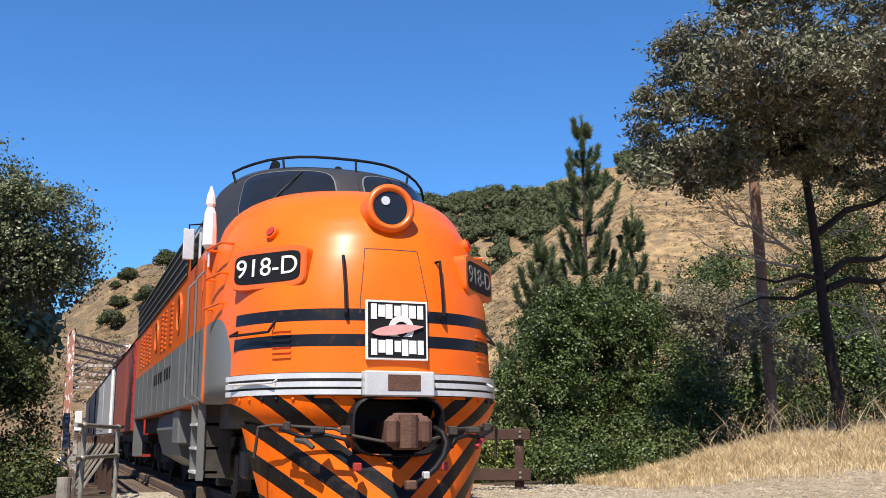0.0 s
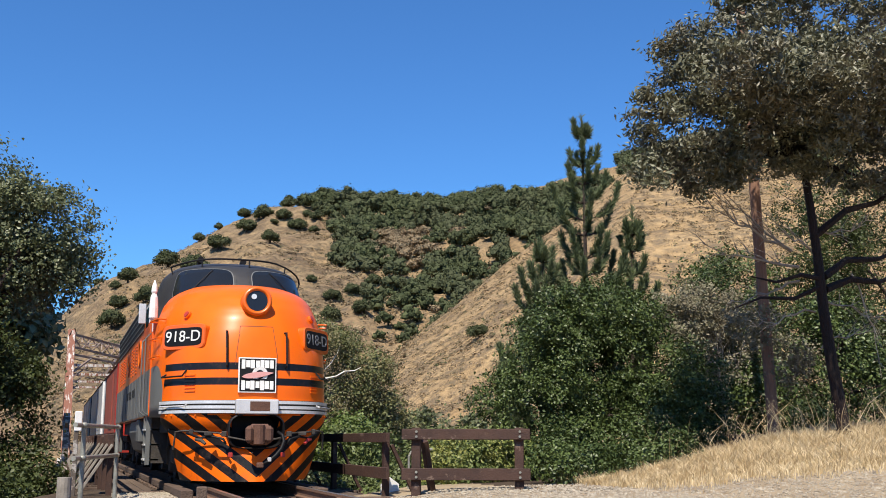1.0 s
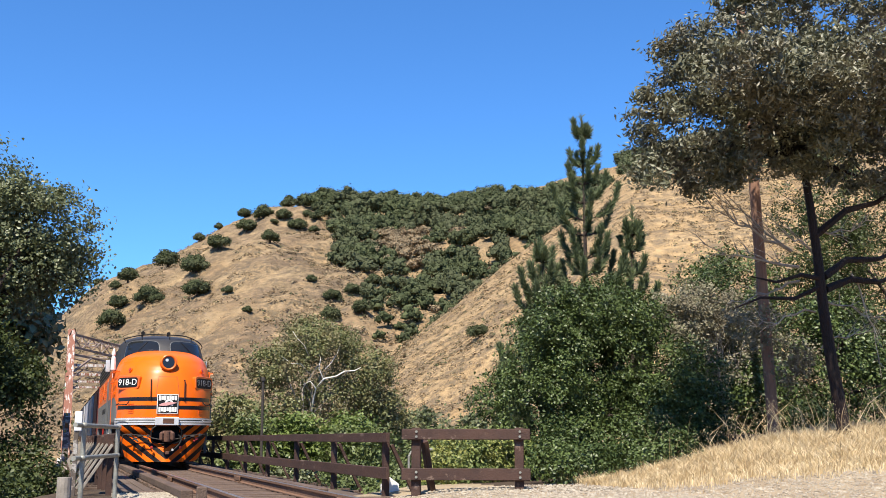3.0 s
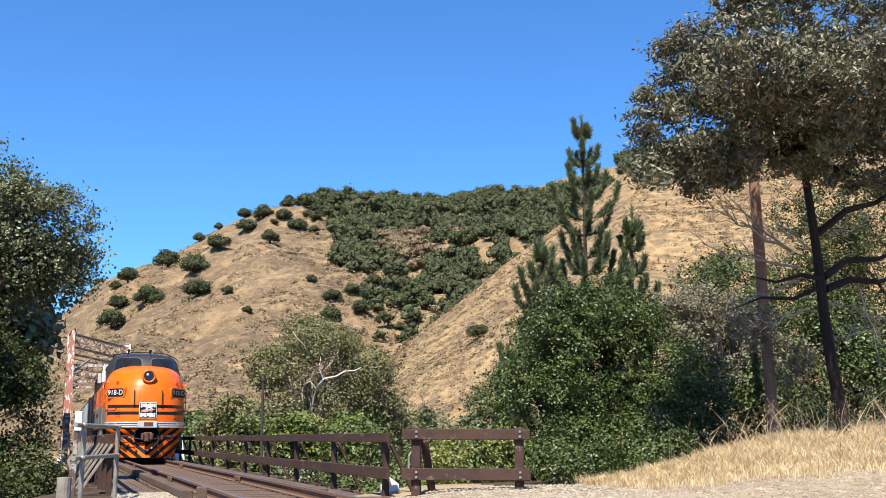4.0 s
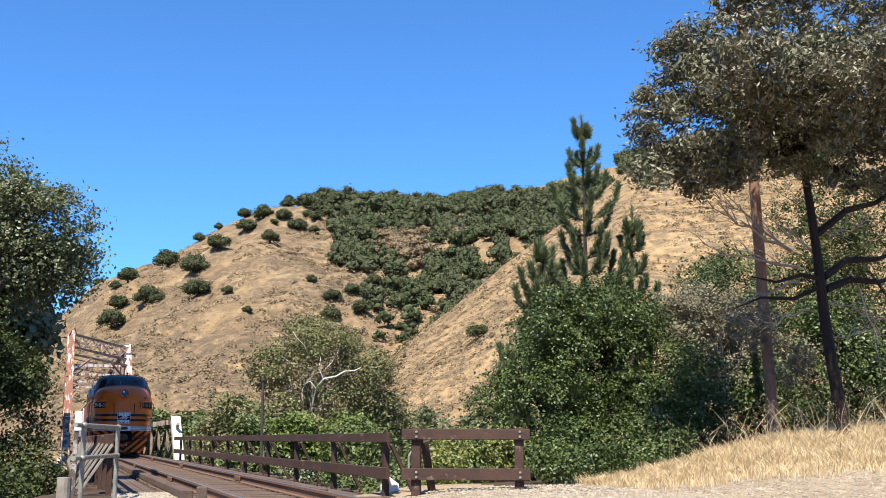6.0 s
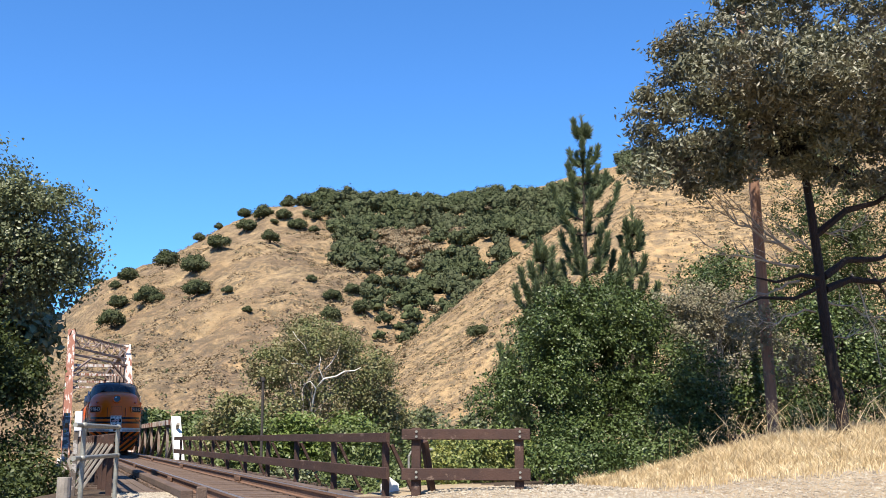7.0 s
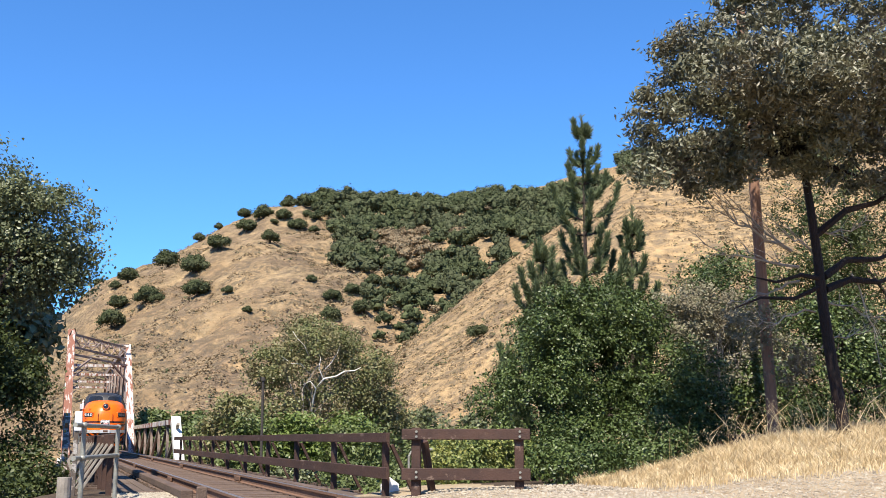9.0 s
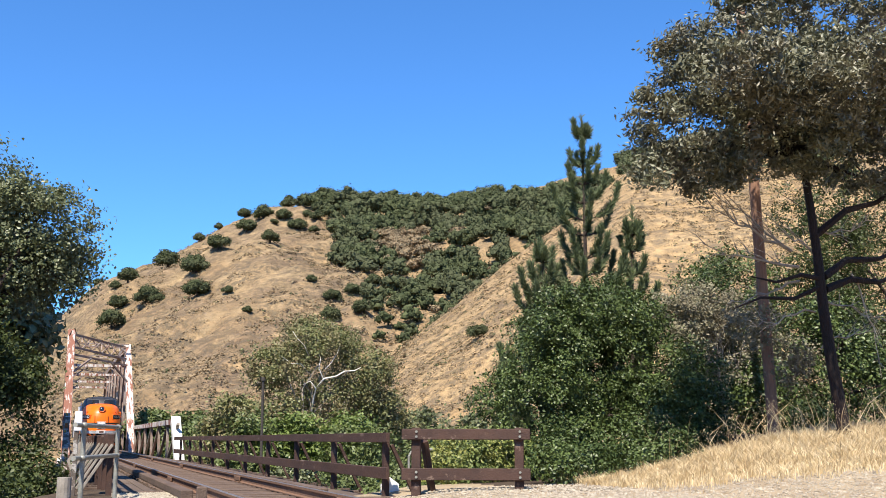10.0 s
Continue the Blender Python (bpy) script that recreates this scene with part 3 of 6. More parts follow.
# ---- low pony truss span, then the tall through truss, skewed ends ----
HALF = 2.73


def lattice(parent, a, b, up, depth, w, m_flange, m_lace, n):
    """A built-up member: two flanges with zigzag lacing between them."""
    a, b, up = Vector(a), Vector(b), Vector(up).normalized()
    for s in (-.5, .5):
        part("flange", beam(bmesh.new(), a + up * depth * s, b + up * depth * s, w, .09), m_flange, parent)
    bm = bmesh.new()
    for i in range(n):
        s = .5 if i % 2 else -.5
        beam(bm, a.lerp(b, i / n) + up * depth * s, a.lerp(b, (i + 1) / n) - up * depth * s, .03, .06)
    part("lacing", bm, m_lace, parent)


pony = thing("pony_truss", "low white and rust steel truss span with laced members", "bridge", kind="structure")
for x, y0 in ((TRACK + 2.9, 58.5), (TRACK - 2.9, 52.5)):
    y1 = y0 + 36
    # the left post takes the duller paint to mute blue skylight on it
    part("end_post", beam(bmesh.new(), (x, y0 - 1.0, -.9), (x, y0 + 2.6, 1.86), .50 if x > TRACK else .28, .50, .02, up=(0, 1, 0)), M_WHITE if x > TRACK else M_FLAKED_SHADED, pony, "white-painted end post")
    part("top_chord", beam(bmesh.new(), (x, y0 + 2.2, 1.74), (x, y1, 1.74), .34, .30, .01), M_TRUSS, pony)
    part("bottom_chord", beam(bmesh.new(), (x, y0, -.75), (x, y1, -.75), .3, .3), M_TRUSSDARK, pony)
    n = 6
    for i in range(n):
        a = y0 + 1 + i * (y1 - y0 - 1) / n
        b = y0 + 1 + (i + 1) * (y1 - y0 - 1) / n
        part("diagonal", beam(bmesh.new(), (x, a, 1.6), (x, b, -.7), .16, .12), M_BARE if i % 3 == 0 else M_TRUSSDARK, pony)
        part("hanger", beam(bmesh.new(), (x, b, 1.6), (x, b, -.7), .16, .10), M_TRUSSDARK, pony)
    part("floor_plate", B(x - .5, x + .5, y0, y1, -.95, -.85), M_TRUSSDARK, pony)

thru = thing("through_truss", "tall rust-streaked white steel through truss bridge with skewed portal", "bridge", kind="structure")
TOP = 9.95
BASE_Y = {-1: 81.0, 1: 95.0}
TOP_Y = {-1: 96.5, 1: 110.2}
END = 172.0
PANEL = 7.75
for s in (-1, 1):
    x = TRACK + s * HALF
    by, ty = BASE_Y[s], TOP_Y[s]
    part("end_post", beam(bmesh.new(), (x, by, -.6), (x, ty, TOP), .62, .62, .02, up=(0, 1, 0)), M_TRUSS if s > 0 else M_TRUSSRUST, thru, "white end post streaked with rust")
    part("shoe", B(x - .5, x + .5, by - .8, by + .9, -1.4, -.55, .03), M_WHITE, thru)
    part("top_chord", beam(bmesh.new(), (x, ty, TOP), (x, END - 14, TOP), .55, .5), M_TRUSSDARK, thru)
    part("bottom_chord", beam(bmesh.new(), (x, by, -.8), (x, END, -.8), .4, .45), M_TRUSSDARK, thru)
    part("far_end_post", beam(bmesh.new(), (x, END, -.6), (x, END - 14, TOP), .55, .55, up=(0, 1, 0)), M_TRUSSDARK, thru)
    ys = list(np.arange(by + PANEL, END - 10, PANEL))
    for i, y in enumerate(ys):
        h = min(TOP, (y - by) / (ty - by) * (TOP + .6) - .6)
        lattice(thru, (x, y, -.7), (x, y, h), (0, 1, 0), .42, .22, M_TRUSSDARK, M_TRUSS, 16)
        if i + 1 < len(ys) and y >= ty - 1:
            part("diagonal", beam(bmesh.new(), (x, y, TOP), (x, ys[i + 1], -.7), .3, .12), M_TRUSSDARK, thru)
            part("counter", beam(bmesh.new(), (x, y, -.7), (x, ys[i + 1], TOP), .06, .06), M_TRUSSDARK, thru)
# skewed portal between the end posts: laced struts with fretwork and knee braces
def on_post(s, f):
    return Vector((TRACK + s * HALF, BASE_Y[s] + (TOP_Y[s] - BASE_Y[s]) * f, -.6 + (TOP + .6) * f))


for f, d, nn in ((.985, .22, 14), (.865, .16, 10), (.80, .14, 10)):
    a, b = on_post(-1, f), on_post(1, f)
    lattice(thru, a, b, (0, .8, .6), d, .12, M_TRUSSDARK, M_TRUSSDARK, nn)
for i in range(6):
    for f0, f1 in ((.98, .87), (.87, .98)):
        a = on_post(-1, f0).lerp(on_post(1, f0), i / 6)
        b = on_post(-1, f1).lerp(on_post(1, f1), (i + 1) / 6)
        part("portal_brace", beam(bmesh.new(), a, b, .07, .07), M_TRUSSDARK, thru)
for i in range(9):
    t = (i + .5) / 9
    a, b = on_post(-1, .98).lerp(on_post(1, .98), t), on_post(-1, .93 if i % 2 else .90).lerp(on_post(1, .93 if i % 2 else .90), t)
    part("fret", beam(bmesh.new(), a, b, .10, .05), M_TRUSSDARK, thru)
part("knee_brace", beam(bmesh.new(), on_post(-1, .62), on_post(-1, .80).lerp(on_post(1, .80), .33), .14, .14), M_TRUSSDARK, thru)
part("knee_brace", beam(bmesh.new(), on_post(1, .62), on_post(-1, .80).lerp(on_post(1, .80), .67), .14, .14), M_TRUSSDARK, thru)
for k, y in enumerate(np.arange(108, END - 14, PANEL * 2)):
    lattice(thru, (TRACK - HALF, y, TOP - .1), (TRACK + HALF, y, TOP - .1), (0, 0, 1), .3, .15, M_TRUSSDARK, M_TRUSS, 6)
    part("sway_strut", beam(bmesh.new(), (TRACK - HALF, y, TOP - 2.1), (TRACK + HALF, y, TOP - 2.1), .2, .24), M_TRUSS, thru)
    part("wind_brace", beam(bmesh.new(), (TRACK - HALF, y, TOP - .3), (TRACK + HALF, y + PANEL * 2, TOP - .3), .1, .1), M_TRUSSDARK, thru)
    for s in (-1, 1):
        part("sway_brace", beam(bmesh.new(), (TRACK + s * HALF, y, TOP - 3.6), (TRACK + s * .9, y, TOP - 2.1), .12, .12), M_TRUSSDARK, thru)
for y in np.arange(82, END, PANEL):
    part("floor_beam", B(TRACK - HALF, TRACK + HALF, y - .2, y + .2, -1.2, -.42), M_TRUSSDARK, thru)
part("deck_stringer", B(TRACK - 1.4, TRACK + 1.4, 80, END, -.75, -.40), M_TIE, thru)


# ---- the locomotive, built round its nose tip at rail level; its rear lies towards +Y ----
class Shell:
    """A rounded front made of level contours: depth on the centre line, half width, and where the sides run straight."""

    def __init__(self, zs, ys, ws, yb, n):
        self.zs, self.ys, self.ws, self.yb, self.n = zs, ys, ws, yb, n

    def at(self, a, z, off=0.0):
        """a runs from -1 (left end) to 1 (right end)."""
        p = self.raw(a, z)
        if off:
            da, dz = 0.01, 0.01
            u = self.raw(min(a + da, 1), z) - self.raw(max(a - da, -1), z)
            v = self.raw(a, min(z + dz, self.zs[-1])) - self.raw(a, max(z - dz, self.zs[0]))
            p = p + u.cross(v).normalized() * off
        return p

    def raw(self, a, z):
        yf, w = float(np.interp(z, self.zs, self.ys)), float(np.interp(z, self.zs, self.ws))
        t = a * math.pi / 2
        e = 2 / (self.n if isinstance(self.n, float) else float(np.interp(z, (1.2, 2.2, 2.6, 3.2), self.n)))
        s, c = math.sin(t), math.cos(t)
        return Vector((math.copysign(abs(s) ** e, s) * w, self.yb - (self.yb - yf) * abs(c) ** e, z))

    def find(self, x, z):
        lo, hi = -1.0, 1.0
        for _ in range(40):
            mid = (lo + hi) / 2
            if self.raw(mid, z).x < x:
                lo = mid
            else:
                hi = mid
        return (lo + hi) / 2

    def patch(self, a0, a1, z0, z1, na, nz, off, thick=0.012, shape=None):
        """A plate that follows the shell, with thickness; shape(u, v) may warp the unit square."""
        bm = bmesh.new()
        g = []
        for o in (off, off - thick):
            rows = []
            for j in range(nz + 1):
                row = []
                for i in range(na + 1):
                    u, v = i / na, j / nz
                    if shape:
                        u, v = shape(u, v)
                    row.append(bm.verts.new(self.at(a0 + (a1 - a0) * u, z0 + (z1 - z0) * v, o)))
                rows.append(row)
            g.append(rows)
        f, b = g
        for j in range(nz):
            for i in range(na):
                bm.faces.new((f[j][i], f[j][i + 1], f[j + 1][i + 1], f[j + 1][i]))
                bm.faces.new((b[j][i], b[j + 1][i], b[j + 1][i + 1], b[j][i + 1]))
        for i in range(na):
            bm.faces.new((f[0][i], b[0][i], b[0][i + 1], f[0][i + 1]))
            bm.faces.new((f[nz][i], f[nz][i + 1], b[nz][i + 1], b[nz][i]))
        for j in range(nz):
            bm.faces.new((f[j][0], f[j + 1][0], b[j + 1][0], b[j][0]))
            bm.faces.new((f[j][na], b[j][na], b[j + 1][na], f[j + 1][na]))
        return bm

    def solid(self, levels, na=40, cap=True, hole=None):
        """Closed form between the levels; hole (half width, z0, z1) leaves an opening in the front."""
        bm = bmesh.new()
        rows = [[bm.verts.new(self.at(-1 + 2 * i / na, z)) for i in range(na + 1)] for z in levels]
        for p, q in zip(rows, rows[1:]):
            for i in range(na):
                quad = (p[i], p[i + 1], q[i + 1], q[i])
                if hole and all(abs(v.co.x) < hole[0] and hole[1] < v.co.z < hole[2] for v in quad):
                    continue
                bm.faces.new(quad)
        if cap:
            bm.faces.new(rows[-1])
            bm.faces.new(rows[0])
        return bm


NOSE = Shell([1.20, 1.60, 2.20, 2.60, 2.90, 3.10, 3.30, 3.44, 3.55, 3.64, 3.70, 3.745],
             [-.06, -.05, .01, .09, .20, .32, .50, .70, 1.00, 1.40, 1.85, 2.35],
             [1.58, 1.585, 1.58, 1.57, 1.53, 1.48, 1.40, 1.30, 1.15, .95, .72, .45], 2.45, (2.7, 2.5, 2.25, 2.0))
CAB = Shell([3.00, 3.28, 3.50, 3.72, 3.94, 4.07, 4.18, 4.26, 4.31, 4.34],
            [1.58, 1.64, 1.73, 1.86, 2.03, 2.20, 2.46, 2.80, 3.25, 3.75],
            [1.575, 1.54, 1.49, 1.43, 1.37, 1.30, 1.16, .92, .60, .26], 4.0, 2.5)
SKIRT = Shell([.93, 1.02, 1.12, 1.24], [.06, .00, -.04, -.05], [1.34, 1.42, 1.46, 1.475], 1.35, 2.4)
PILOT = Shell([.10, .50, .95], [-.30, -.18, -.02], [1.12, 1.24, 1.37], .95, 1.55)


def round_rect(r):
    def f(u, v):
        # pull the corners in to round them
        x, y = 2 * u - 1, 2 * v - 1
        m = max(abs(x), abs(y))
        if m < 1e-6:
            return u, v
        n = 5.0
        k = m / ((abs(x) ** n + abs(y) ** n) ** (1 / n))
        x, y = x * (1 + (k - 1) * r), y * (1 + (k - 1) * r)
        return (x + 1) / 2, (y + 1) / 2
    return f


def letters(body, size, m, material, parent, name, label=""):
    """Raised lettering as a mesh."""
    cu = bpy.data.curves.new(name, "FONT")
    cu.body, cu.size, cu.extrude, cu.align_x, cu.align_y = body, size, 0.003, "CENTER", "CENTER"
    cu.offset = 0.0
    tmp = bpy.data.objects.new(name, cu)
    me = bpy.data.meshes.new_from_object(tmp)
    bpy.data.objects.remove(tmp)
    me.transform(m)
    me.materials.append(material)
    ob = new(name, me)
    ob.parent = parent
    if label:
        ob["label"] = label
    return ob


def side_section(bm, y0, y1, pts):
    a = [bm.verts.new((x, y0, z)) for x, z in pts]
    b = [bm.verts.new((x, y1, z)) for x, z in pts]
    n = len(pts)
    for k in range(n):
        bm.faces.new((a[k], a[(k + 1) % n], b[(k + 1) % n], b[k]))
    bm.faces.new(a)
    bm.faces.new(b)
    return bm


def wheelset(parent, y, r=.508):
    """Two treaded wheels on an axle; returned so that it can turn."""
    ax = part("wheelset", rod(bmesh.new(), (-.85, 0, 0), (.85, 0, 0), .09, 10), M_UNDER, parent)
    ax.location = (0, y, r)
    for s in (-1, 1):
        bm = bmesh.new()
        rod(bm, (s * .69, 0, 0), (s * .83, 0, 0), r, 28)
        rod(bm, (s * .66, 0, 0), (s * .69, 0, 0), r + .028, 28)
        rod(bm, (s * .83, 0, 0), (s * .86, 0, 0), .15, 12)
        w = part("wheel", bm, M_UNDER, ax)
        part("hub_cap", rod(bmesh.new(), (s * .86, .2, .05), (s * .868, .2, .05), .03, 8), M_STEEL, w)
    return ax


def truck(parent, yc, half=1.37):
    for s in (-1, 1):
        bm = bmesh.new()
        box(bm, s * 1.0 - .08, s * 1.0 + .08, yc - half - .55, yc + half + .55, .62, .86, .03)
        box(bm, s * 1.02 - .1, s * 1.02 + .1, yc - .45, yc + .45, .30, .70, .04)
        for k in (-1, 1):
            box(bm, s * 1.05 - .13, s * 1.05 + .13, yc + k * half - .22, yc + k * half + .22, .36, .70, .04)
            box(bm, s * 1.06 - .1, s * 1.06 + .1, yc + k * half * .55 - .10, yc + k * half * .55 + .10, .20, .62, .02)
            rod(bm, (s * 1.0, yc + k * .62, .30), (s * 1.0, yc + k * .62, .62), .12, 10)
        t = part("truck_frame", bm, M_UNDER, parent, "grimy cast truck side frame")
        part("sand_pipe", tube(bmesh.new(), [(s * .8, yc - half - .75, 1.0), (s * .8, yc - half - .62, .5), (s * .77, yc - half - .5, .14)], .022), M_RUST, t)
    return [wheelset(parent, yc - half), wheelset(parent, yc + half)]


def number_board(loco, s):
    """A rounded housing on the nose corner with a black lit panel."""
    c = Vector((s * 1.15, .72, 2.565))
    turn = Matrix.Translation(c) @ Matrix.Rotation(s * radians(52), 4, "Z") @ Matrix.Rotation(radians(-2), 4, "X")

    def slab(w, h, y0, y1, w1=None, h1=None):
        bm = bmesh.new()
        n = 40
        rows = []
        for y, ww, hh in ((y0, w, h), (y0 + .02, w + .02, h + .02), (y1, (w1 or w) + .02, (h1 or h) + .02)):
            row = []
            for k in range(n):
                t = 2 * math.pi * k / n
                e = 2 / 6.5
                row.append(bm.verts.new(turn @ Vector((math.copysign(abs(math.cos(t)) ** e, math.cos(t)) * ww / 2, y, math.copysign(abs(math.sin(t)) ** e, math.sin(t)) * hh / 2))))
            rows.append(row)
        for p, q in zip(rows, rows[1:]):
            for k in range(n):
                bm.faces.new((p[k], p[(k + 1) % n], q[(k + 1) % n], q[k]))
        bm.faces.new(rows[0])
        return bm
    h = part("number_board", slab(1.02, .43, -.06, .55, .90, .40), M_ORANGE, loco, "orange housing with rounded corners", smooth=False)
    part("panel", slab(.90, .315, -.066, .0), M_BLACK, h, "black number panel")
    tm = turn @ Matrix.Translation((0, -.0685, 0)) @ Matrix.Rotation(radians(90), 4, "X") @ Matrix.Scale(1.22, 4, (1, 0, 0))
    # the right board's digits get a darker white that paints in its shaded side
    letters("918-D", .275, tm, M_WHITE if s < 0 else mat("shaded_white", (.28, .28, .26), (.2, .2, .2), 8, .6), h, "road_number", "white painted road number")
    return h


def build_loco():
    lo = thing("locomotive", "orange, black and grey streamlined diesel locomotive with bulldog nose", "locomotive")
    lev = list(np.linspace(1.2, 2.6, 8)) + list(np.linspace(2.7, 3.745, 20))
    nose = part("nose", NOSE.solid(lev, 56), M_NOSE, lo, "glossy orange nose with two black bands", smooth=True)
    skirt = part("skirt", SKIRT.solid([.93, 1.02, 1.12, 1.20, 1.24], 72, False, (.46, .9, 1.21)), M_CHEV, lo, "black and orange striped skirt", smooth=True)
    # fasteners along the skirt
    for i in range(18):
        a = -.80 + i * 1.6 / 17
        if abs(SKIRT.at(a, 1.2).x) > .42:
            p = SKIRT.at(a, 1.195, .0)
            bm = bmesh.new()
            bmesh.ops.create_uvsphere(bm, u_segments=6, v_segments=4, radius=.024, matrix=Matrix.Translation(p))
            part("rivet", bm, M_CHEV, skirt)
    pil = part("pilot", PILOT.solid([.10, .3, .5, .66, .8, .95], 72, False, (.46, .65, 1.0)), M_CHEV, lo, "black and orange striped pilot plate", smooth=False)
    # silver belt in three ribs, broken at the buffer casting
    for s in (-1, 1):
        lo_a, hi_a = sorted((s * (2 / math.pi) * math.acos(((2.45 - 1.14) / 2.505) ** (2.66 / 2)), s * NOSE.find(.36, 1.35)))
        belt = part("belt", NOSE.patch(lo_a, hi_a, 1.225, 1.455, 24, 2, .012, .03), M_UNDER, lo, "belt of bright metal ribs with dark grooves")
        for z in (1.258, 1.334, 1.418):
            part("rib", NOSE.patch(lo_a, hi_a, z - .026, z + .026, 24, 2, .048, .034), M_STEEL, belt)
    bf = part("buffer_casting", B(-.36, .36, -.20, .06, 1.215, 1.465, .015), M_STEEL, lo, "bright buffer casting with a rusty worn face")
    part("worn_face", B(-.13, .21, -.206, -.198, 1.27, 1.43, .004), M_RUST, bf)
    # coupler pocket, coupler and draft gear
    pk = bmesh.new()
    n = 28
    ring = []
    for y, k in ((.1, 1.04), (-.165, 1.04), (-.175, .99), (.45, .90)):
        ring.append([pk.verts.new((math.copysign(abs(math.cos(2 * math.pi * i / n)) ** .6, math.cos(2 * math.pi * i / n)) * .46 * k, y, .93 + math.copysign(abs(math.sin(2 * math.pi * i / n)) ** .6, math.sin(2 * math.pi * i / n)) * .29 * k)) for i in range(n)])
    for p, q in zip(ring, ring[1:]):
        for i in range(n):
            pk.faces.new((p[i], p[(i + 1) % n], q[(i + 1) % n], q[i]))
    pk.faces.new(ring[-1])
    # black lining puts the shade of the recess into its colour
    part("coupler_pocket", pk, M_BLACK, lo, "recess round the coupler, its shade given as black")
    cp = bmesh.new()
    box(cp, -.12, .12, -.45, .44, .76, .99, .03)
    box(cp, -.21, .22, -.54, -.28, .70, 1.05, .09)
    box(cp, -.24, -.12, -.60, -.40, .73, 1.02, .05)
    box(cp, .08, .22, -.56, -.40, .73, 1.02, .05)
    cpo = part("coupler", cp, M_RUST, lo, "rusty knuckle coupler")
    part("knuckle", rod(bmesh.new(), (-.02, -.50, .72), (-.02, -.50, 1.03), .10, 12), M_RUST, cpo)
    for s in (-1, 1):
        # uncoupling levers and hose
        y = -.28
        lv = part("uncoupling_lever", tube(bmesh.new(), [(s * 1.30, .50, .62), (s * 1.28, .42, .92), (s * 1.16, .26, .94), (s * .62, -.06, .90), (s * .50, -.18, .84), (s * .10, -.30, .76)], .016), M_UNDER, lo)
        part("bracket", B(s * 1.05 - .03, s * 1.05 + .03, .10, .20, .88, .97, .01), M_UNDER, lv)
        part("bracket", B(s * .55 - .04, s * .55 + .04, -.24, -.14, .84, .93, .01), M_UNDER, lv)
        if s > 0:
            hs = part("air_hose", tube(bmesh.new(), [(.36, -.16, .92), (.43, -.24, .86), (.44, -.32, .76), (.38, -.40, .64), (.28, -.45, .53), (.16, -.48, .44), (.06, -.49, .39)], [.026, .03, .03, .03, .03, .026, .02], 10), M_BLACK, lo, "black rubber air hose", smooth=True)
            part("glad_hand", B(-.04, .07, -.54, -.45, .33, .42, .015), M_RUST, hs)
            part("clamp", B(.14, .20, -.52, -.44, .43, .50, .01), M_STEEL, hs)
        part("step_bracket", B(s * .44 - .035, s * .44 + .035, -.29, -.19, .50, .58, .01), M_RED, lo)
        part("angle_cock", tube(bmesh.new(), [(s * .98, .06, .80), (s * .90, -.04, .78), (s * .84, -.10, .72)], [.03, .035, .025], 8), M_RED if s > 0 else M_UNDER, lo)
        part("spare_hose", tube(bmesh.new(), [(s * 1.12, .16, .90), (s * .92, -.02, .82), (s * .72, -.14, .84), (s * .56, -.22, .80), (s * .52, -.24, .72)], .020, 8), M_BLACK, lo, "black rubber hose", smooth=True)
        part("hose_bracket", B(s * .80 - .06, s * .80 + .06, -.16, -.04, .86, .92, .01), M_UNDER, lo)
        # vertical grab irons on the nose
        g = part("grab_iron", tube(bmesh.new(), [NOSE.at(NOSE.find(s * .50, 2.64), 2.64, .0), NOSE.at(NOSE.find(s * .50, 2.62), 2.62, .07), NOSE.at(NOSE.find(s * .50, 2.3), 2.3, .07), NOSE.at(NOSE.find(s * .50, 2.04), 2.04, .07), NOSE.at(NOSE.find(s * .50, 2.02), 2.02, .0)], .017), M_BLACK, lo)
        # corner step irons over the lower band
        part("corner_iron", tube(bmesh.new(), [NOSE.at(NOSE.find(s * 1.42, 1.99), 1.92, 0), NOSE.at(NOSE.find(s * 1.42, 1.9), 1.86, .09), NOSE.at(NOSE.find(s * 1.14, 1.9), 1.86, .09), NOSE.at(NOSE.find(s * 1.14, 1.9), 1.98, 0)], .016), M_BLACK, lo)
        part("belt_iron", tube(bmesh.new(), [NOSE.at(NOSE.find(s * 1.42, 1.36), 1.35, .03), NOSE.at(NOSE.find(s * 1.42, 1.36), 1.35, .10), NOSE.at(NOSE.find(s * 1.1, 1.36), 1.35, .10), NOSE.at(NOSE.find(s * 1.1, 1.36), 1.38, .04)], .012), M_STEEL, lo)
        # cooling slots beside the bands
        for i in range(6):
            z = 1.60 + i * .055
            a = NOSE.find(s * 1.08, z)
            part("louvre", NOSE.patch(*sorted((a - .045, a + .045)), z, z + .022, 3, 1, .016, .02), M_NOSE, lo)
        # class lights
        p = NOSE.at(NOSE.find(s * 1.10, 2.97), 2.97)
        q = NOSE.at(NOSE.find(s * 1.10, 2.97), 2.97, .045)
        cl = part("class_light", rod(bmesh.new(), p, q, .075, 16), M_ORANGE, lo)
        part("lens", rod(bmesh.new(), q, q + (q - p).normalized() * .016, .052, 14), M_RED, cl, "red glass lens")
        number_board(lo, s)
    # nose door seam
    for x0, x1, z0, z1 in ((-.335, -.325, 2.05, 2.74), (.325, .335, 2.05, 2.74), (-.335, .335, 2.735, 2.745)):
        part("door_seam", NOSE.patch(NOSE.find(x0, 2.4), NOSE.find(x1, 2.4), z0, z1, 6, 8, .002, .006), M_RUST, lo)
    # headlight
    ax = Vector((0, -1, .10))
    c = Vector((0, .16, 3.20))
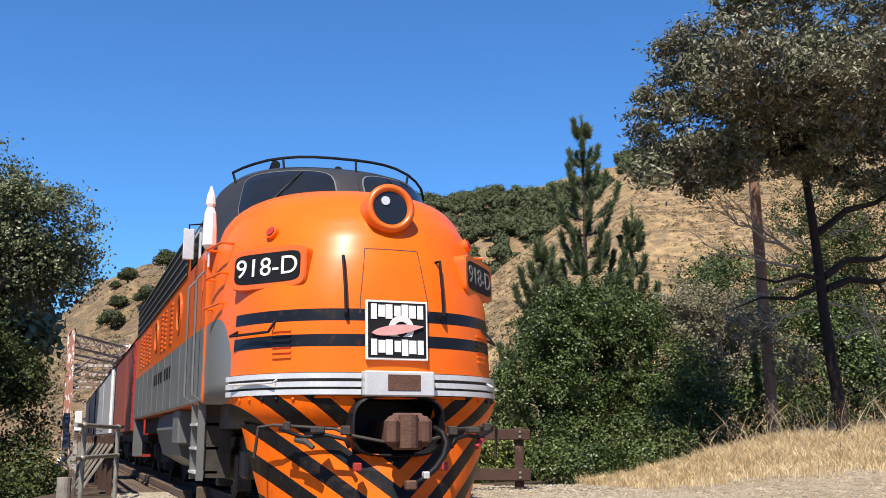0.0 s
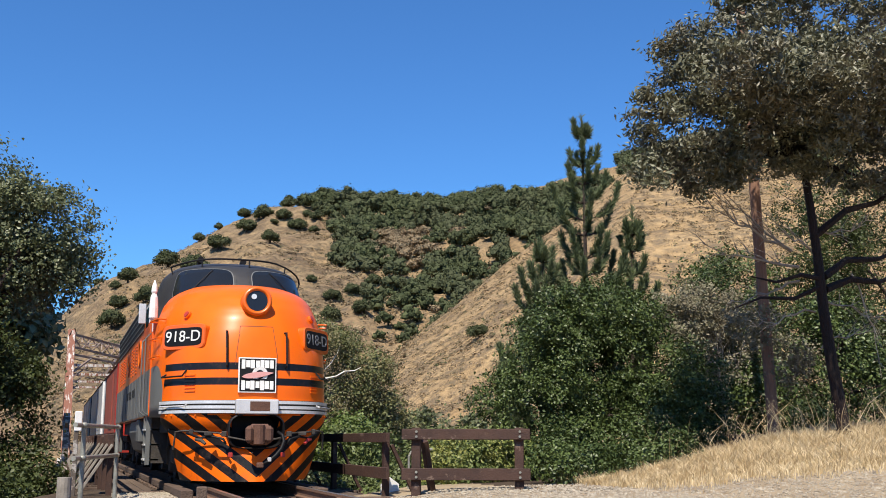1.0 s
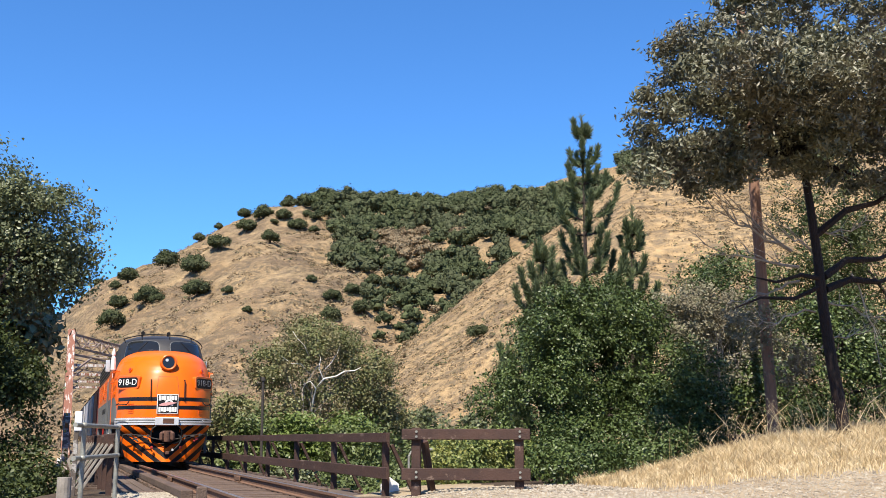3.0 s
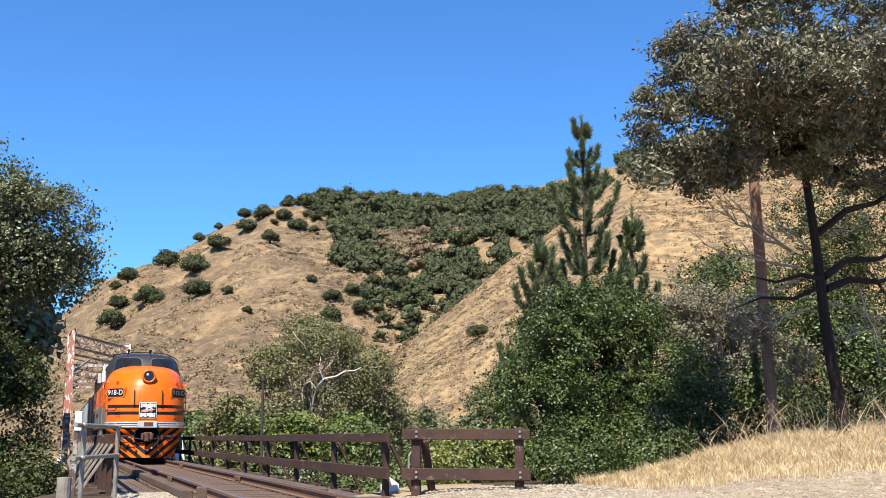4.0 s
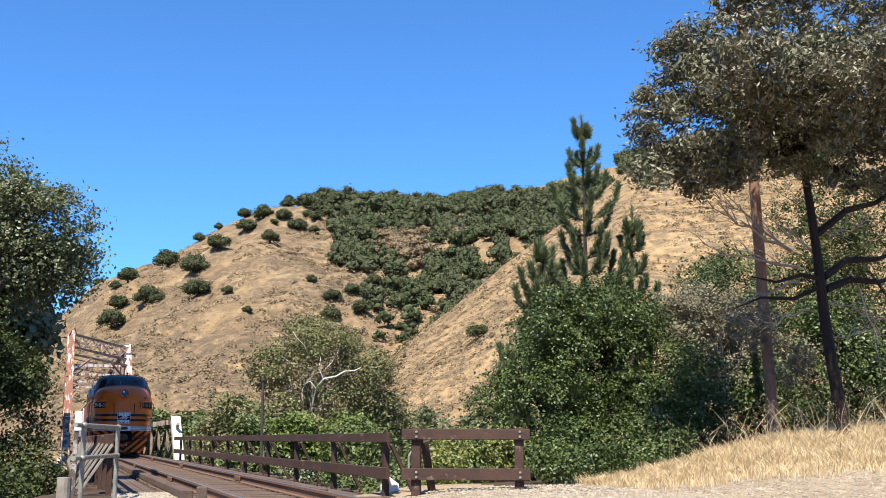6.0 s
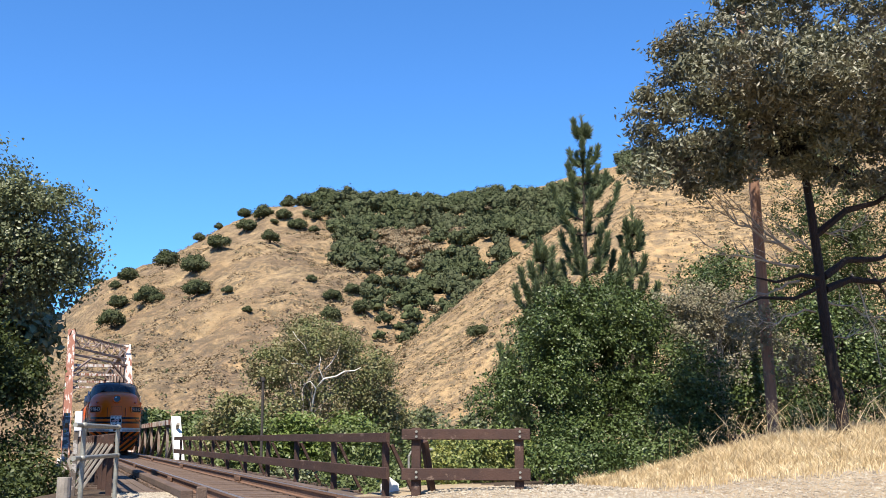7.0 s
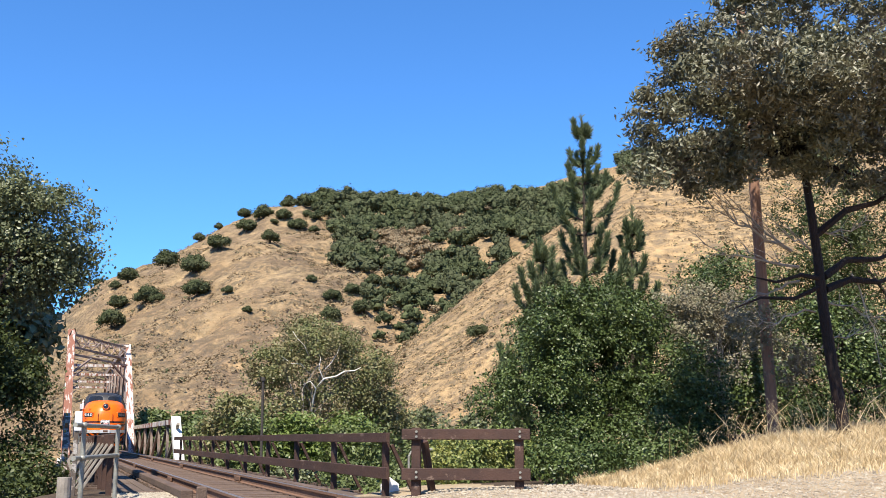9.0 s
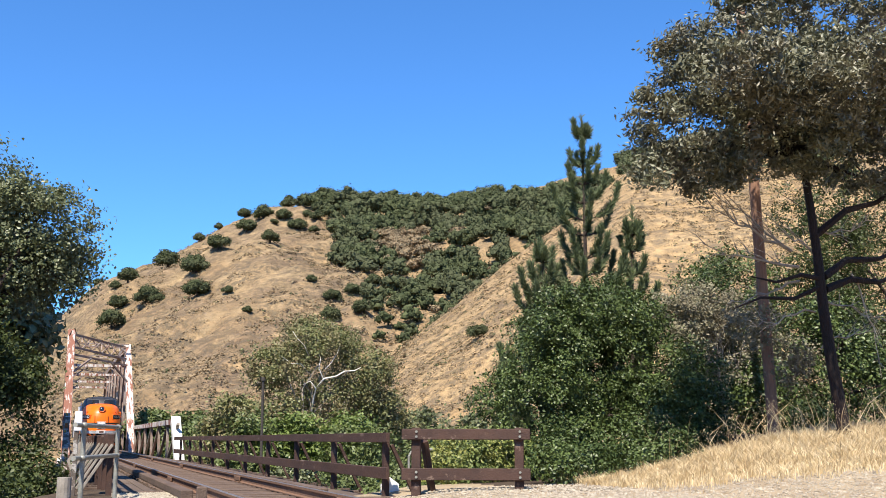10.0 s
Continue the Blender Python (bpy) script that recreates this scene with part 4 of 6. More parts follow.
    hl = part("headlight", disc_ring(bmesh.new(), c, ax, .185, .265, .62, 36, .03), M_ORANGE, lo, "orange headlight housing", smooth=True)
    part("reflector", disc_ring(bmesh.new(), c - ax * .06, ax, 0, .19, .05, 32), M_STEEL, hl)
    part("lamp_glass", disc_ring(bmesh.new(), c - ax * .035, ax, 0, .188, .02, 32), M_GLASS_DARK, hl, "dark lamp glass")
    # two steel discs before the glass stand for glints of the inner lamps
    for x, z in ((-.055, .075), (.06, -.08)):
        part("lamp_glint", disc_ring(bmesh.new(), c - ax * .030 + Vector((x, 0, z)), ax, 0, .048, .01, 20), M_STEEL, hl, "bright steel disc for a glint on the lamp")
    # herald plate: white square, black fields, barred lettering and a feather shape
    pm = Matrix.Translation((0, -.052, 1.88)) @ Matrix.Rotation(radians(-3.5), 4, "X")
    pl = part("herald_plate", B(-.325, .325, -.02, .02, -.30, .30, .004, m=pm), M_WHITE, lo, "white square herald plate with black field")
    part("field", B(-.305, .305, -.025, -.018, -.28, .28, m=pm), M_BLACK, pl)

    def bars(y, x0, x1, z0, z1, k):
        w = (x1 - x0) / k
        for i in range(k):
            a, b = x0 + i * w + w * .12, x0 + (i + 1) * w - w * .12
            cut = (z1 - z0) * (0, .16, .05, .22, .0, .12, .08)[i % 7]
            part("lettering_bar", B(a - w * .06 * (i % 3), b + w * .05 * (i % 2), y - .006, y, z0 + cut, z1 - cut * .4, m=pm), M_WHITE, pl)
    bars(-.025, -.285, .285, .105, .262, 7)
    bars(-.025, -.285, .285, -.258, -.095, 7)
    part("ring", disc_ring(bmesh.new(), pm @ Vector((.04, -.034, .01)), (0, -1, -.06), .075, .135, .008, 28, .001), M_WHITE, pl)
    bm = bmesh.new()
    rowv = []
    for i in range(13):
        t = i / 12
        h = .055 * math.sin(math.pi * min(1, t * 1.05)) ** .6 * (1 - .35 * t) + .004
        rowv.append([bm.verts.new(pm @ Vector((-.27 + .54 * t, y, -.035 + .075 * t + sgn * h))) for y in (-.048, -.036) for sgn in (-1, 1)])
    for p, q in zip(rowv, rowv[1:]):
        bm.faces.new((p[0], q[0], q[1], p[1]))
        bm.faces.new((p[2], p[3], q[3], q[2]))
        bm.faces.new((p[0], p[2], q[2], q[0]))
        bm.faces.new((p[1], q[1], q[3], p[3]))
    part("feather", bm, M_PINK, pl, "faded red feather shape")
    # cab: black crown with wrap-round windscreen
    cab = part("cab", CAB.solid(list(np.linspace(3.0, 4.05, 11)) + [4.1, 4.14, 4.18, 4.22, 4.26, 4.285, 4.31, 4.325, 4.34], 56), M_ROOF, lo, "black cab crown", smooth=True)
    for s in (-1, 1):
        for a0, a1, z0, z1 in ((.05, .58, 3.42, 4.02), ):
            u0, u1 = sorted((s * a0, s * a1))
            fr = part("windscreen_frame", CAB.patch(u0 - .02, u1 + .02, z0 - .05, z1 + .05, 14, 8, .022, .04, round_rect(.9)), M_ROOF, lo, "black rubber and metal frame")
            part("pane", CAB.patch(u0, u1, z0, z1, 14, 8, .030, .012, round_rect(.9)), M_GLASS_DARK, fr, "dark windscreen glass")
            part("rim", CAB.patch(u0 - .006, u1 + .006, z0 - .012, z1 + .012, 14, 8, .027, .012, round_rect(.9)), M_GREY, fr, "thin metal rim")
        a = CAB.find(s * .62, 3.6)
        part("wiper", tube(bmesh.new(), [CAB.at(s * .20, 3.98, .05), CAB.at(s * .27, 3.80, .06), CAB.at(s * .36, 3.58, .055)], .009), M_BLACK, lo)
        # side cab window, door, mirror and furled flag
        sw = part("side_window", B(s * 1.575, s * 1.600, 3.42, 4.20, 3.02, 3.42, .004), M_GLASS_DARK, lo, "dark sliding side window")
        part("side_window_frame", B(s * 1.565, s * 1.594, 3.36, 4.26, 2.96, 3.48, .004), M_STEEL, sw)
        if s < 0:
            fl = part("flag", tube(bmesh.new(), [(s * 1.60, 2.30, z) for z in (3.02, 3.06, 3.25, 3.45, 3.52, 3.56, 3.66, 3.78)], [.05 , .085 , .085 , .07 , .045 , .06 , .05 , .01], 9), M_WHITE, lo, "furled white flag on a short staff")
            part("staff", rod(bmesh.new(), (s * 1.60, 2.30, 2.80), (s * 1.60, 2.30, 3.3), .014, 6), M_STEEL, fl)
        if s < 0:
            mr = part("mirror", B(s * 1.66, s * 1.80, 3.32, 3.36, 3.05, 3.45, .01), M_STEEL, lo)
            part("arm", tube(bmesh.new(), [(s * 1.56, 3.32, 3.52), (s * 1.73, 3.33, 3.50), (s * 1.73, 3.34, 3.3)], .012), M_BLACK, mr)
        # side ladder irons at the nose corner
        for z in (2.96, 2.62, 2.28):
            part("corner_grab", tube(bmesh.new(), [(s * 1.42, 1.55, z), (s * 1.56, 1.5, z), (s * 1.67, 1.95, z - .02), (s * 1.54, 2.0, z - .02)], .015), M_ORANGE, lo)
    # body behind the cab
    pts = [(-1.585, 1.22), (-1.6, 1.3), (-1.6, 3.05), (-1.56, 3.45), (-1.46, 3.72), (-1.28, 4.00), (-.97, 4.19), (-.5, 4.29), (0, 4.32)]
    pts = pts + [(-x, z) for x, z in reversed(pts[:-1])]
    body = part("body", side_section(bmesh.new(), 3.98, 14.45, pts), M_ORANGE, lo, "orange car body side")
    lowpts = [(-1.585, 1.22), (-1.6, 1.3), (-1.6, 3.06), (1.6, 3.06), (1.6, 1.3), (1.585, 1.22)]
    part("cab_side", side_section(bmesh.new(), 2.43, 3.99, lowpts), M_ORANGE, lo, "orange cab side")
    rp = [(x * 1.006, z + .012) for x, z in pts if z >= 3.44]
    part("roof", side_section(bmesh.new(), 3.96, 14.47, rp), M_ROOF, lo, "sooty black roof")
    for s in (-1, 1):
        gp = bmesh.new()
        # grey lower panels with a rounded front end
        prof = [(14.44, 1.24), (14.44, 2.10)]
        prof += [(2.44, 2.10), (2.44, 1.24)]
        a = [gp.verts.new((s * 1.596, y, z)) for y, z in prof]
        b = [gp.verts.new((s * 1.612, y, z)) for y, z in prof]
        for k in range(len(prof)):
            gp.faces.new((a[k], a[(k + 1) % len(prof)], b[(k + 1) % len(prof)], b[k]))
        gp.faces.new(b)
        lp = part("lower_panel", gp, M_GREY, lo, "silver-grey lower side panel")
        for y in np.arange(5.0, 14, 1.15):
            part("batten", B(s * 1.606, s * 1.622, y - .03, y + .03, 1.26, 2.09), M_GREY, lp)
        for i in range(7):
            y0 = 6.2 + i * .42 + (.25 if i > 2 else 0)
            part("lettering_bar", B(s * 1.610, s * 1.618, y0, y0 + .26, 1.72, 1.90), M_BLACK, lp)
        gr = part("grille", B(s * 1.565, s * 1.612, 4.5, 14.3, 3.02, 3.60), M_BLACK, lo, "black air intake grille with bright slat lines")
        for z in (3.04, 3.18, 3.32, 3.46, 3.59):
            part("slat", B(s * 1.60, s * 1.625, 4.5, 14.3, z - .012, z + .012), M_GREY, gr)
        for y in (5.4, 9.2):
            pf = part("porthole", disc_ring(bmesh.new(), (s * 1.622, y, 2.60), (s, 0, 0), .24, .30, .05, 28, .012), M_ORANGE, lo)
            part("pane", disc_ring(bmesh.new(), (s * 1.608, y, 2.60), (s, 0, 0), 0, .245, .02, 24), M_GLASS_DARK, pf)
        for y in (6.6, 7.6, 8.2, 10.8, 11.5, 12.3, 13.0):
            for i in range(9):
                z = 2.25 + i * .075
                part("louvre", B(s * 1.598, s * 1.618, y - .17, y + .17, z, z + .035), M_ORANGE, lo)
        # cab door with its long grab irons and steps
        dr = part("door", B(s * 1.598, s * 1.609, 2.72, 3.34, 1.30, 3.0, .004), M_ORANGE, lo, "narrow cab side door")
        part("door_foot", B(s * 1.600, s * 1.616, 2.72, 3.34, 1.30, 2.10, .004), M_GREY, dr)
        for y in (2.62, 3.44):
            part("handrail", tube(bmesh.new(), [(s * 1.60, y, 1.25), (s * 1.69, y, 1.32), (s * 1.69, y, 2.7), (s * 1.60, y, 2.8)], .015), M_GREY, lo, "grey vertical handrail")
        part("step_well", B(s * 1.20, s * 1.50, 2.72, 3.34, .35, 1.25), M_UNDER, lo)
        for y in (2.70, 3.36):
            part("step_side", B(s * 1.52, s * 1.60, y - .025, y + .025, .32, 1.24), M_GREY, lo)
        for z in (.40, .68, .96):
            part("step", B(s * 1.35, s * 1.62, 2.72, 3.34, z, z + .03), M_STEEL, lo)
        part("rear_step", B(s * 1.40, s * 1.60, 14.15, 14.45, .42, 1.22, .01), M_GREY, lo)
    # tanks and trucks
    tk = bmesh.new()
    tp = [(-1.48, 1.2), (-1.52, .95), (-1.40, .55), (-1.05, .35), (1.05, .35), (1.40, .55), (1.52, .95), (1.48, 1.2)]
    side_section(tk, 6.15, 9.3, tp)
    tank = part("fuel_tank", tk, M_GREY, lo, "grey slant-sided fuel tank")
    for s in (-1, 1):
        part("battery_box", B(s * 1.1, s * 1.56, 5.35, 6.12, .72, 1.22, .03), M_GREY, lo)
    part("underframe", B(-1.35, 1.35, .9, 14.3, .92, 1.24), M_UNDER, lo)
    wheels = truck(lo, 3.35) + truck(lo, 12.3)
    # roof fittings: grab rail round the crown, horns, exhaust and fans
    spots = [(a, float(np.interp(a, (-.70, -.2, .3, .82), (4.02, 4.12, 4.12, 3.86)))) for a in np.linspace(-.70, .82, 17)]
    lift = Vector((0, .03, .11))
    rl = part("crown_rail", tube(bmesh.new(), [CAB.at(a, z, .05) + lift for a, z in spots], .018), M_BLACK, lo, "black grab rail round the cab roof")
    for a, z in (spots[0], spots[4], spots[8], spots[12], spots[16]):
        part("stanchion", tube(bmesh.new(), [CAB.at(a, z, .0), CAB.at(a, z, .05) + lift], .015), M_BLACK, rl)
    for x, y, ln in ((-.62, 3.9, .42), (.25, 3.9, .40)):
        hn = part("horn", rod(bmesh.new(), (x, y - ln, 4.43), (x, y, 4.42), .065, 14, .03), M_BLACK, lo)
        part("foot", B(x - .03, x + .03, y - .15, y - .05, 4.2, 4.42), M_BLACK, hn)
    for y in (8.0, 9.3, 10.6, 11.9):
        part("roof_fan", rod(bmesh.new(), (0, y, 4.30), (0, y, 4.41), .52, 24), M_ROOF, lo)
    for y in (6.0, 7.0):
        part("exhaust", B(-.2, .2, y - .16, y + .16, 4.26, 4.46, .01), M_ROOF, lo)
    return lo, wheels


loco, loco_wheels = build_loco()


# ---- the cars behind it ----
def rail_car(name, label, y0, length, height, side_m, end_m, roof_m, band_m=None, ladder_m=None):
    c = thing(name, label, "rail car")
    h = height
    pts = [(-1.5, 1.0), (-1.5, h - .35), (-1.3, h - .12), (-.7, h), (.7, h), (1.3, h - .12), (1.5, h - .35), (1.5, 1.0)]
    part("body", side_section(bmesh.new(), .6, length - .6, pts), side_m, c)
    part("roof", side_section(bmesh.new(), .5, length - .5, [(x * 1.02, z + .03) for x, z in pts[1:-1]]), roof_m, c)
    part("end_wall", B(-1.46, 1.46, .55, .62, 1.02, h - .3, .01), end_m, c)
    for s in (-1, 1):
        if band_m:
            part("band", B(s * 1.49, s * 1.512, .8, length - .8, 1.2, 1.9), band_m, c)
        part("door", B(s * 1.49, s * 1.53, length / 2 - 1, length / 2 + 1, 1.15, h - .5, .01), side_m, c)
        for y in (.75, 1.15):
            part("ladder_rail", B(s * 1.5, s * 1.56, y - .02, y + .02, 1.0, h - .4), ladder_m or end_m, c)
        for z in np.arange(1.1, h - .4, .38):
            part("rung", B(s * 1.53, s * 1.56, .75, 1.15, z, z + .03), ladder_m or end_m, c)
        part("platform_rail", tube(bmesh.new(), [(s * 1.4, .1, .9), (s * 1.4, .1, 2.0), (s * 1.4, .55, 2.05)], .025), ladder_m or end_m, c)
        part("step", B(s * 1.15, s * 1.5, .1, .5, .40, .46), end_m, c)
    part("platform", B(-1.45, 1.45, .0, .7, .9, 1.02), end_m, c)
    part("underframe", B(-1.2, 1.2, .4, length - .4, .75, 1.02), M_UNDER, c)
    part("coupler", B(-.14, .14, -.35, .2, .75, 1.0, .03), M_RUST, c)
    ws = truck(c, 2.4, .9) + truck(c, length - 2.4, .9)
    return c, y0, ws


M_SILVER = mat("dull_aluminium_paint", (.46, .47, .48), (.38, .39, .40), 1.2, .5, metal=.2, relief=.05)
M_NAVY = mat("dark_blue_car_paint", (.020, .026, .045), (.03, .034, .05), 1.5, .5, relief=.05)
CARS = [
    rail_car("caboose", "oxide-red caboose with bright red end ladders", 15.0, 11.5, 3.5, M_OXIDE, M_RED, M_OXIDE, None, M_RED),
    rail_car("baggage_car", "silver-sided passenger car with dark roof", 27.0, 20.0, 3.55, M_SILVER, M_NAVY, M_BLACK, M_SILVER, M_WHITE),
    rail_car("coach", "dark blue passenger coach", 47.5, 22.0, 3.6, M_NAVY, M_NAVY, M_BLACK, None, M_STEEL),
]
cup = part("cupola", B(-1.15, 1.15, .9, 3.0, 3.3, 3.98, .05), M_RED, CARS[0][0], "bright red cupola")


# ---- vegetation ----
def on_slope(az, up, r0, r1):
    """Where the slope seen at that bearing (degrees) and rise first meets the ground between two ranges."""
    a = radians(az)
    rr = np.arange(r0, r1, 2.0)
    z = ground_z(rr * math.sin(a), rr * math.cos(a))
    hit = np.nonzero((z - EYE[2]) / rr >= up)[0]
    r = rr[hit[0]] if len(hit) else r1 - 4
    return Vector((r * math.sin(a), r * math.cos(a), float(ground_z(r * math.sin(a), r * math.cos(a)))))


def ball(level):
    bm = bmesh.new()
    bmesh.ops.create_icosphere(bm, subdivisions=level, radius=1.0)
    V = np.array([tuple(v.co) for v in bm.verts])
    F = np.array([[v.index for v in f.verts] for f in bm.faces])
    bm.free()
    return V, F


BALLS = {k: ball(k) for k in (1, 2)}


def clumps(C, R, level, rough):
    """Ragged leaf clumps: closed masses at C with radii R, every corner pushed in or out."""
    V, F = BALLS[level]
    n, m = len(C), len(V)
    W = V[None] * R[:, None, :] * (1 + RNG.normal(0, rough, (n, m, 1))) + RNG.normal(0, rough * .35, (n, m, 3)) * R[:, None, :]
    return (W + C[:, None, :]).reshape(-1, 3), (F[None] + (np.arange(n) * m)[:, None, None]).reshape(-1, 3)


def dome(c, R, k):
    """Places and radii of the clumps that make one uneven crown."""
    c, R = np.array(c), np.array(R)
    d = RNG.normal(size=(k, 3))
    d /= np.linalg.norm(d, axis=1, keepdims=True)
    d[:, 2] = np.abs(d[:, 2]) * 1.15 - .40
    L = c + d * R * RNG.uniform(.40, .78, (k, 1))
    r = RNG.uniform(.24, .46, (k, 1)) * R * RNG.uniform(.85, 1.15, (k, 3))
    return np.concatenate([[c], L]), np.concatenate([[R * .55], r])


def mesh_np(name, V, F, material, parent=None):
    me = bpy.data.meshes.new(name)
    me.vertices.add(len(V))
    me.vertices.foreach_set("co", V.astype(np.float32).ravel())
    me.loops.add(len(F) * 3)
    me.loops.foreach_set("vertex_index", F.astype(np.int32).ravel())
    me.polygons.add(len(F))
    me.polygons.foreach_set("loop_start", np.arange(0, len(F) * 3, 3, dtype=np.int32))
    me.polygons.foreach_set("use_smooth", np.zeros(len(F), bool))
    me.update(calc_edges=True)
    me.materials.append(material)
    ob = new(name, me)
    ob.parent = parent
    return ob


def crown_mesh(name, C, R, level, rough, leaves, size, material, parent=None):
    """Dark inner masses (kept small) under a skin of leaves laid over the clumps."""
    V, F = clumps(C, R * .70, level, rough)
    k = RNG.choice(len(C), leaves, p=(R.prod(1) ** (2 / 3)) / (R.prod(1) ** (2 / 3)).sum())
    u = RNG.normal(size=(leaves, 3))
    u /= np.linalg.norm(u, axis=1, keepdims=True)
    P = C[k] + u * R[k] * (1 + RNG.normal(0, .10, (leaves, 1)))
    N = u + RNG.normal(size=(leaves, 3)) * .55 + np.array((0, 0, .1))
    N /= np.linalg.norm(N, axis=1, keepdims=True)
    t = np.cross(N, RNG.normal(size=(leaves, 3)))
    t /= np.linalg.norm(t, axis=1, keepdims=True)
    b = np.cross(N, t)
    w = size * RNG.uniform(.5, 1.3, (leaves, 1))
    Q = np.stack([P - t * w * .6, P + b * w * .5, P + t * w * .6, P - b * w * .5], 1).reshape(-1, 3)
    i = np.arange(leaves)[:, None] * 4 + len(V)
    G = np.concatenate([i + [0, 2, 1], i + [0, 3, 2]], 1).reshape(-1, 3)
    return mesh_np(name, np.concatenate([V, Q]), np.concatenate([F, G]), material, parent)


def sub_blobs(blobs, k, f, seed):
    """Break each blob into k smaller clumps over its outside, so that light and shade alternate."""
    r = np.random.default_rng(seed)
    out = [(c, tuple(v * .86 for v in R)) for c, R in blobs]
    for c, R in blobs:
        d = r.normal(size=(k, 3))
        d /= np.linalg.norm(d, axis=1, keepdims=True)
        for u in d:
            g = f * r.uniform(.7, 1.3)
            m = min(R)
            out.append((tuple(np.array(c) + u * np.array(R) * (1 - g * .75)), (g * (R[0] + m) / 2, g * (R[1] + m) / 2, g * (R[2] + m) / 2 * .8)))
    return out


# single oaks on the open shoulder, fitted to the camera's view: bearing, rise, pixel width
OAKS = [(7.5, .176, 40), (10.3, .184, 33), (6.4, .152, 54), (6.5, .130, 48), (8.1, .134, 20), (7.5, .196, 18), (4.9, .158, 45), (2.9, .142, 38), (2.3, .134, 20), (2.5, .118, 35), (3.9, .122, 50), (2.2, .098, 45),
        (6.5, .184, 22), (8.9, .209, 25), (9.0, .195, 36), (9.9, .208, 36), (10.5, .202, 15), (11.0, .207, 30), (11.8, .197, 32), (12.3, .211, 20), (12.7, .195, 18), (12.6, .145, 20), (13.8, .129, 32), (14.9, .134, 30),
        (13.7, .111, 36), (14.1, .165, 32), (9.2, .116, 18), (15.4, .116, 38), (16.0, .146, 30), (4.5, .125, 24), (1.4, .147, 20), (12.8, .208, 26), (11.3, .226, 34), (12.2, .226, 32), (21.8, .094, 40)]
for az, up, w in OAKS:
    far = az < 20
    p = on_slope(az, up, 170 if far else 95, 522 if far else 235)
    w = w * math.hypot(p.x, p.y) / 1800
    t = thing("oak_tree", "dark green rounded live oak on dry grass slope", "tree", Matrix.Translation(p), group="hillside oaks")
    C, R = dome((0, 0, w * .30), (w * .52, w * .52, w * .42), 26)
    crown_mesh("crown", C, R, 2, .16, 3000, w * .055, L_FAR, t)
    part("trunk", tube(bmesh.new(), [(0, 0, -.6), (.1, 0, w * .18), (.05, .1, w * .35)], [w * .05, w * .04, w * .02]), M_BARK, t)


def forest():
    ps, ns, gp, gn = [], [], [], []
    e_b, a_b = (.02, .09, .15, .17, .20, .215, .235), (18.5, 17, 15.7, 14.1, 14.2, 13.3, 10.4)
    k = 0
    while k < 1900:
        az, r = RNG.uniform(9, 47), math.sqrt(RNG.uniform(210 ** 2, 535 ** 2))
        x, y = r * math.sin(radians(az)), r * math.cos(radians(az))
        z = float(ground_z(x, y))
        up = (z - EYE[2]) / r
        if az < np.interp(up, e_b, a_b) + RNG.normal() * .35 or (r < 330 and az > 27) or (r < 268 and az > 15) or (22.8 < az < 30 and up > np.interp(az, (22.8, 24.5, 27, 30), (.228, .229, .234, .247))) or (az > 21 and up < .04):
            continue
        w = RNG.uniform(6.5, 12) * min(1.0, max(.55, r / 430))
        dry = math.hypot((az - 17.8) / 2.4, (up - .178) / .022) < RNG.uniform(.5, 1.2) or RNG.random() < .03
        C, R = dome((x, y, z + w * (.20 if dry else .34)), (w * .52, w * .52, w * .50 * (.6 if dry else 1)), 13)
        (gp if dry else ps).append(C)
        (gn if dry else ns).append(R)
        k += 1
    f = crown_mesh("far_woods", np.concatenate(ps), np.concatenate(ns), 1, .22, 480000, .60, L_FAR)
    tagged(f, "dense dark green oak woodland covering the far slope", "woods", kind="stuff")
    f = crown_mesh("dry_brush", np.concatenate(gp), np.concatenate(gn), 1, .3, 70000, .5, L_FARGREY)
    tagged(f, "grey-brown leafless brush among the far woods", "brush", kind="stuff")


forest()


def slope_scrub():
    """Low scrub and tufts that mottle the dry slopes."""
    for name, mt, n, lab, lim in (("scrub", L_FARGREY, 11000, "grey-brown scrub scattered on the dry slopes", .5), ("green_scrub", L_FAR, 1300, "dark green low scrub on the dry slopes", .5)):
        ps, ns, ss = [], [], []
        k = 0
        while k < n:
            near = RNG.random() < .5
            if near:
                az, r = RNG.uniform(15, 47), math.sqrt(RNG.uniform(100 ** 2, 236 ** 2))
            else:
                az, r = RNG.uniform(-3, 18), math.sqrt(RNG.uniform(190 ** 2, 515 ** 2))
            x, y = r * math.sin(radians(az)), r * math.cos(radians(az))
            clump = float(value_noise(np.array([x]), np.array([y]), 46, 31)[0]) + (0 if near else .45 - (r - 190) / 420)
            if clump < (RNG.uniform(-.7, .2) if near else RNG.uniform(-.2, lim)):
                continue
            z = float(ground_z(x, y))
            if near and z < 4:
                k += 1
                continue
            w = RNG.uniform(.5, 1.3) * (1 if near else 2.1)
            m = 12
            d = RNG.normal(size=(m, 3))
            d /= np.linalg.norm(d, axis=1, keepdims=True)
            d[:, 2] = np.abs(d[:, 2])
            ps.append(np.array((x, y, z)) + d * np.array((w * .5, w * .5, w * .34)))
            ns.append(d * .7 + RNG.normal(size=(m, 3)) * .25 + np.array((0, 0, .7)))
            ss.append(np.full((m, 1), w * .26))
            k += 1
        ob = leaf_object(name, np.concatenate(ps), np.concatenate(ns), np.concatenate(ss), mt, long=1.2)
        tagged(ob, lab, "scrub", kind="stuff")


slope_scrub()


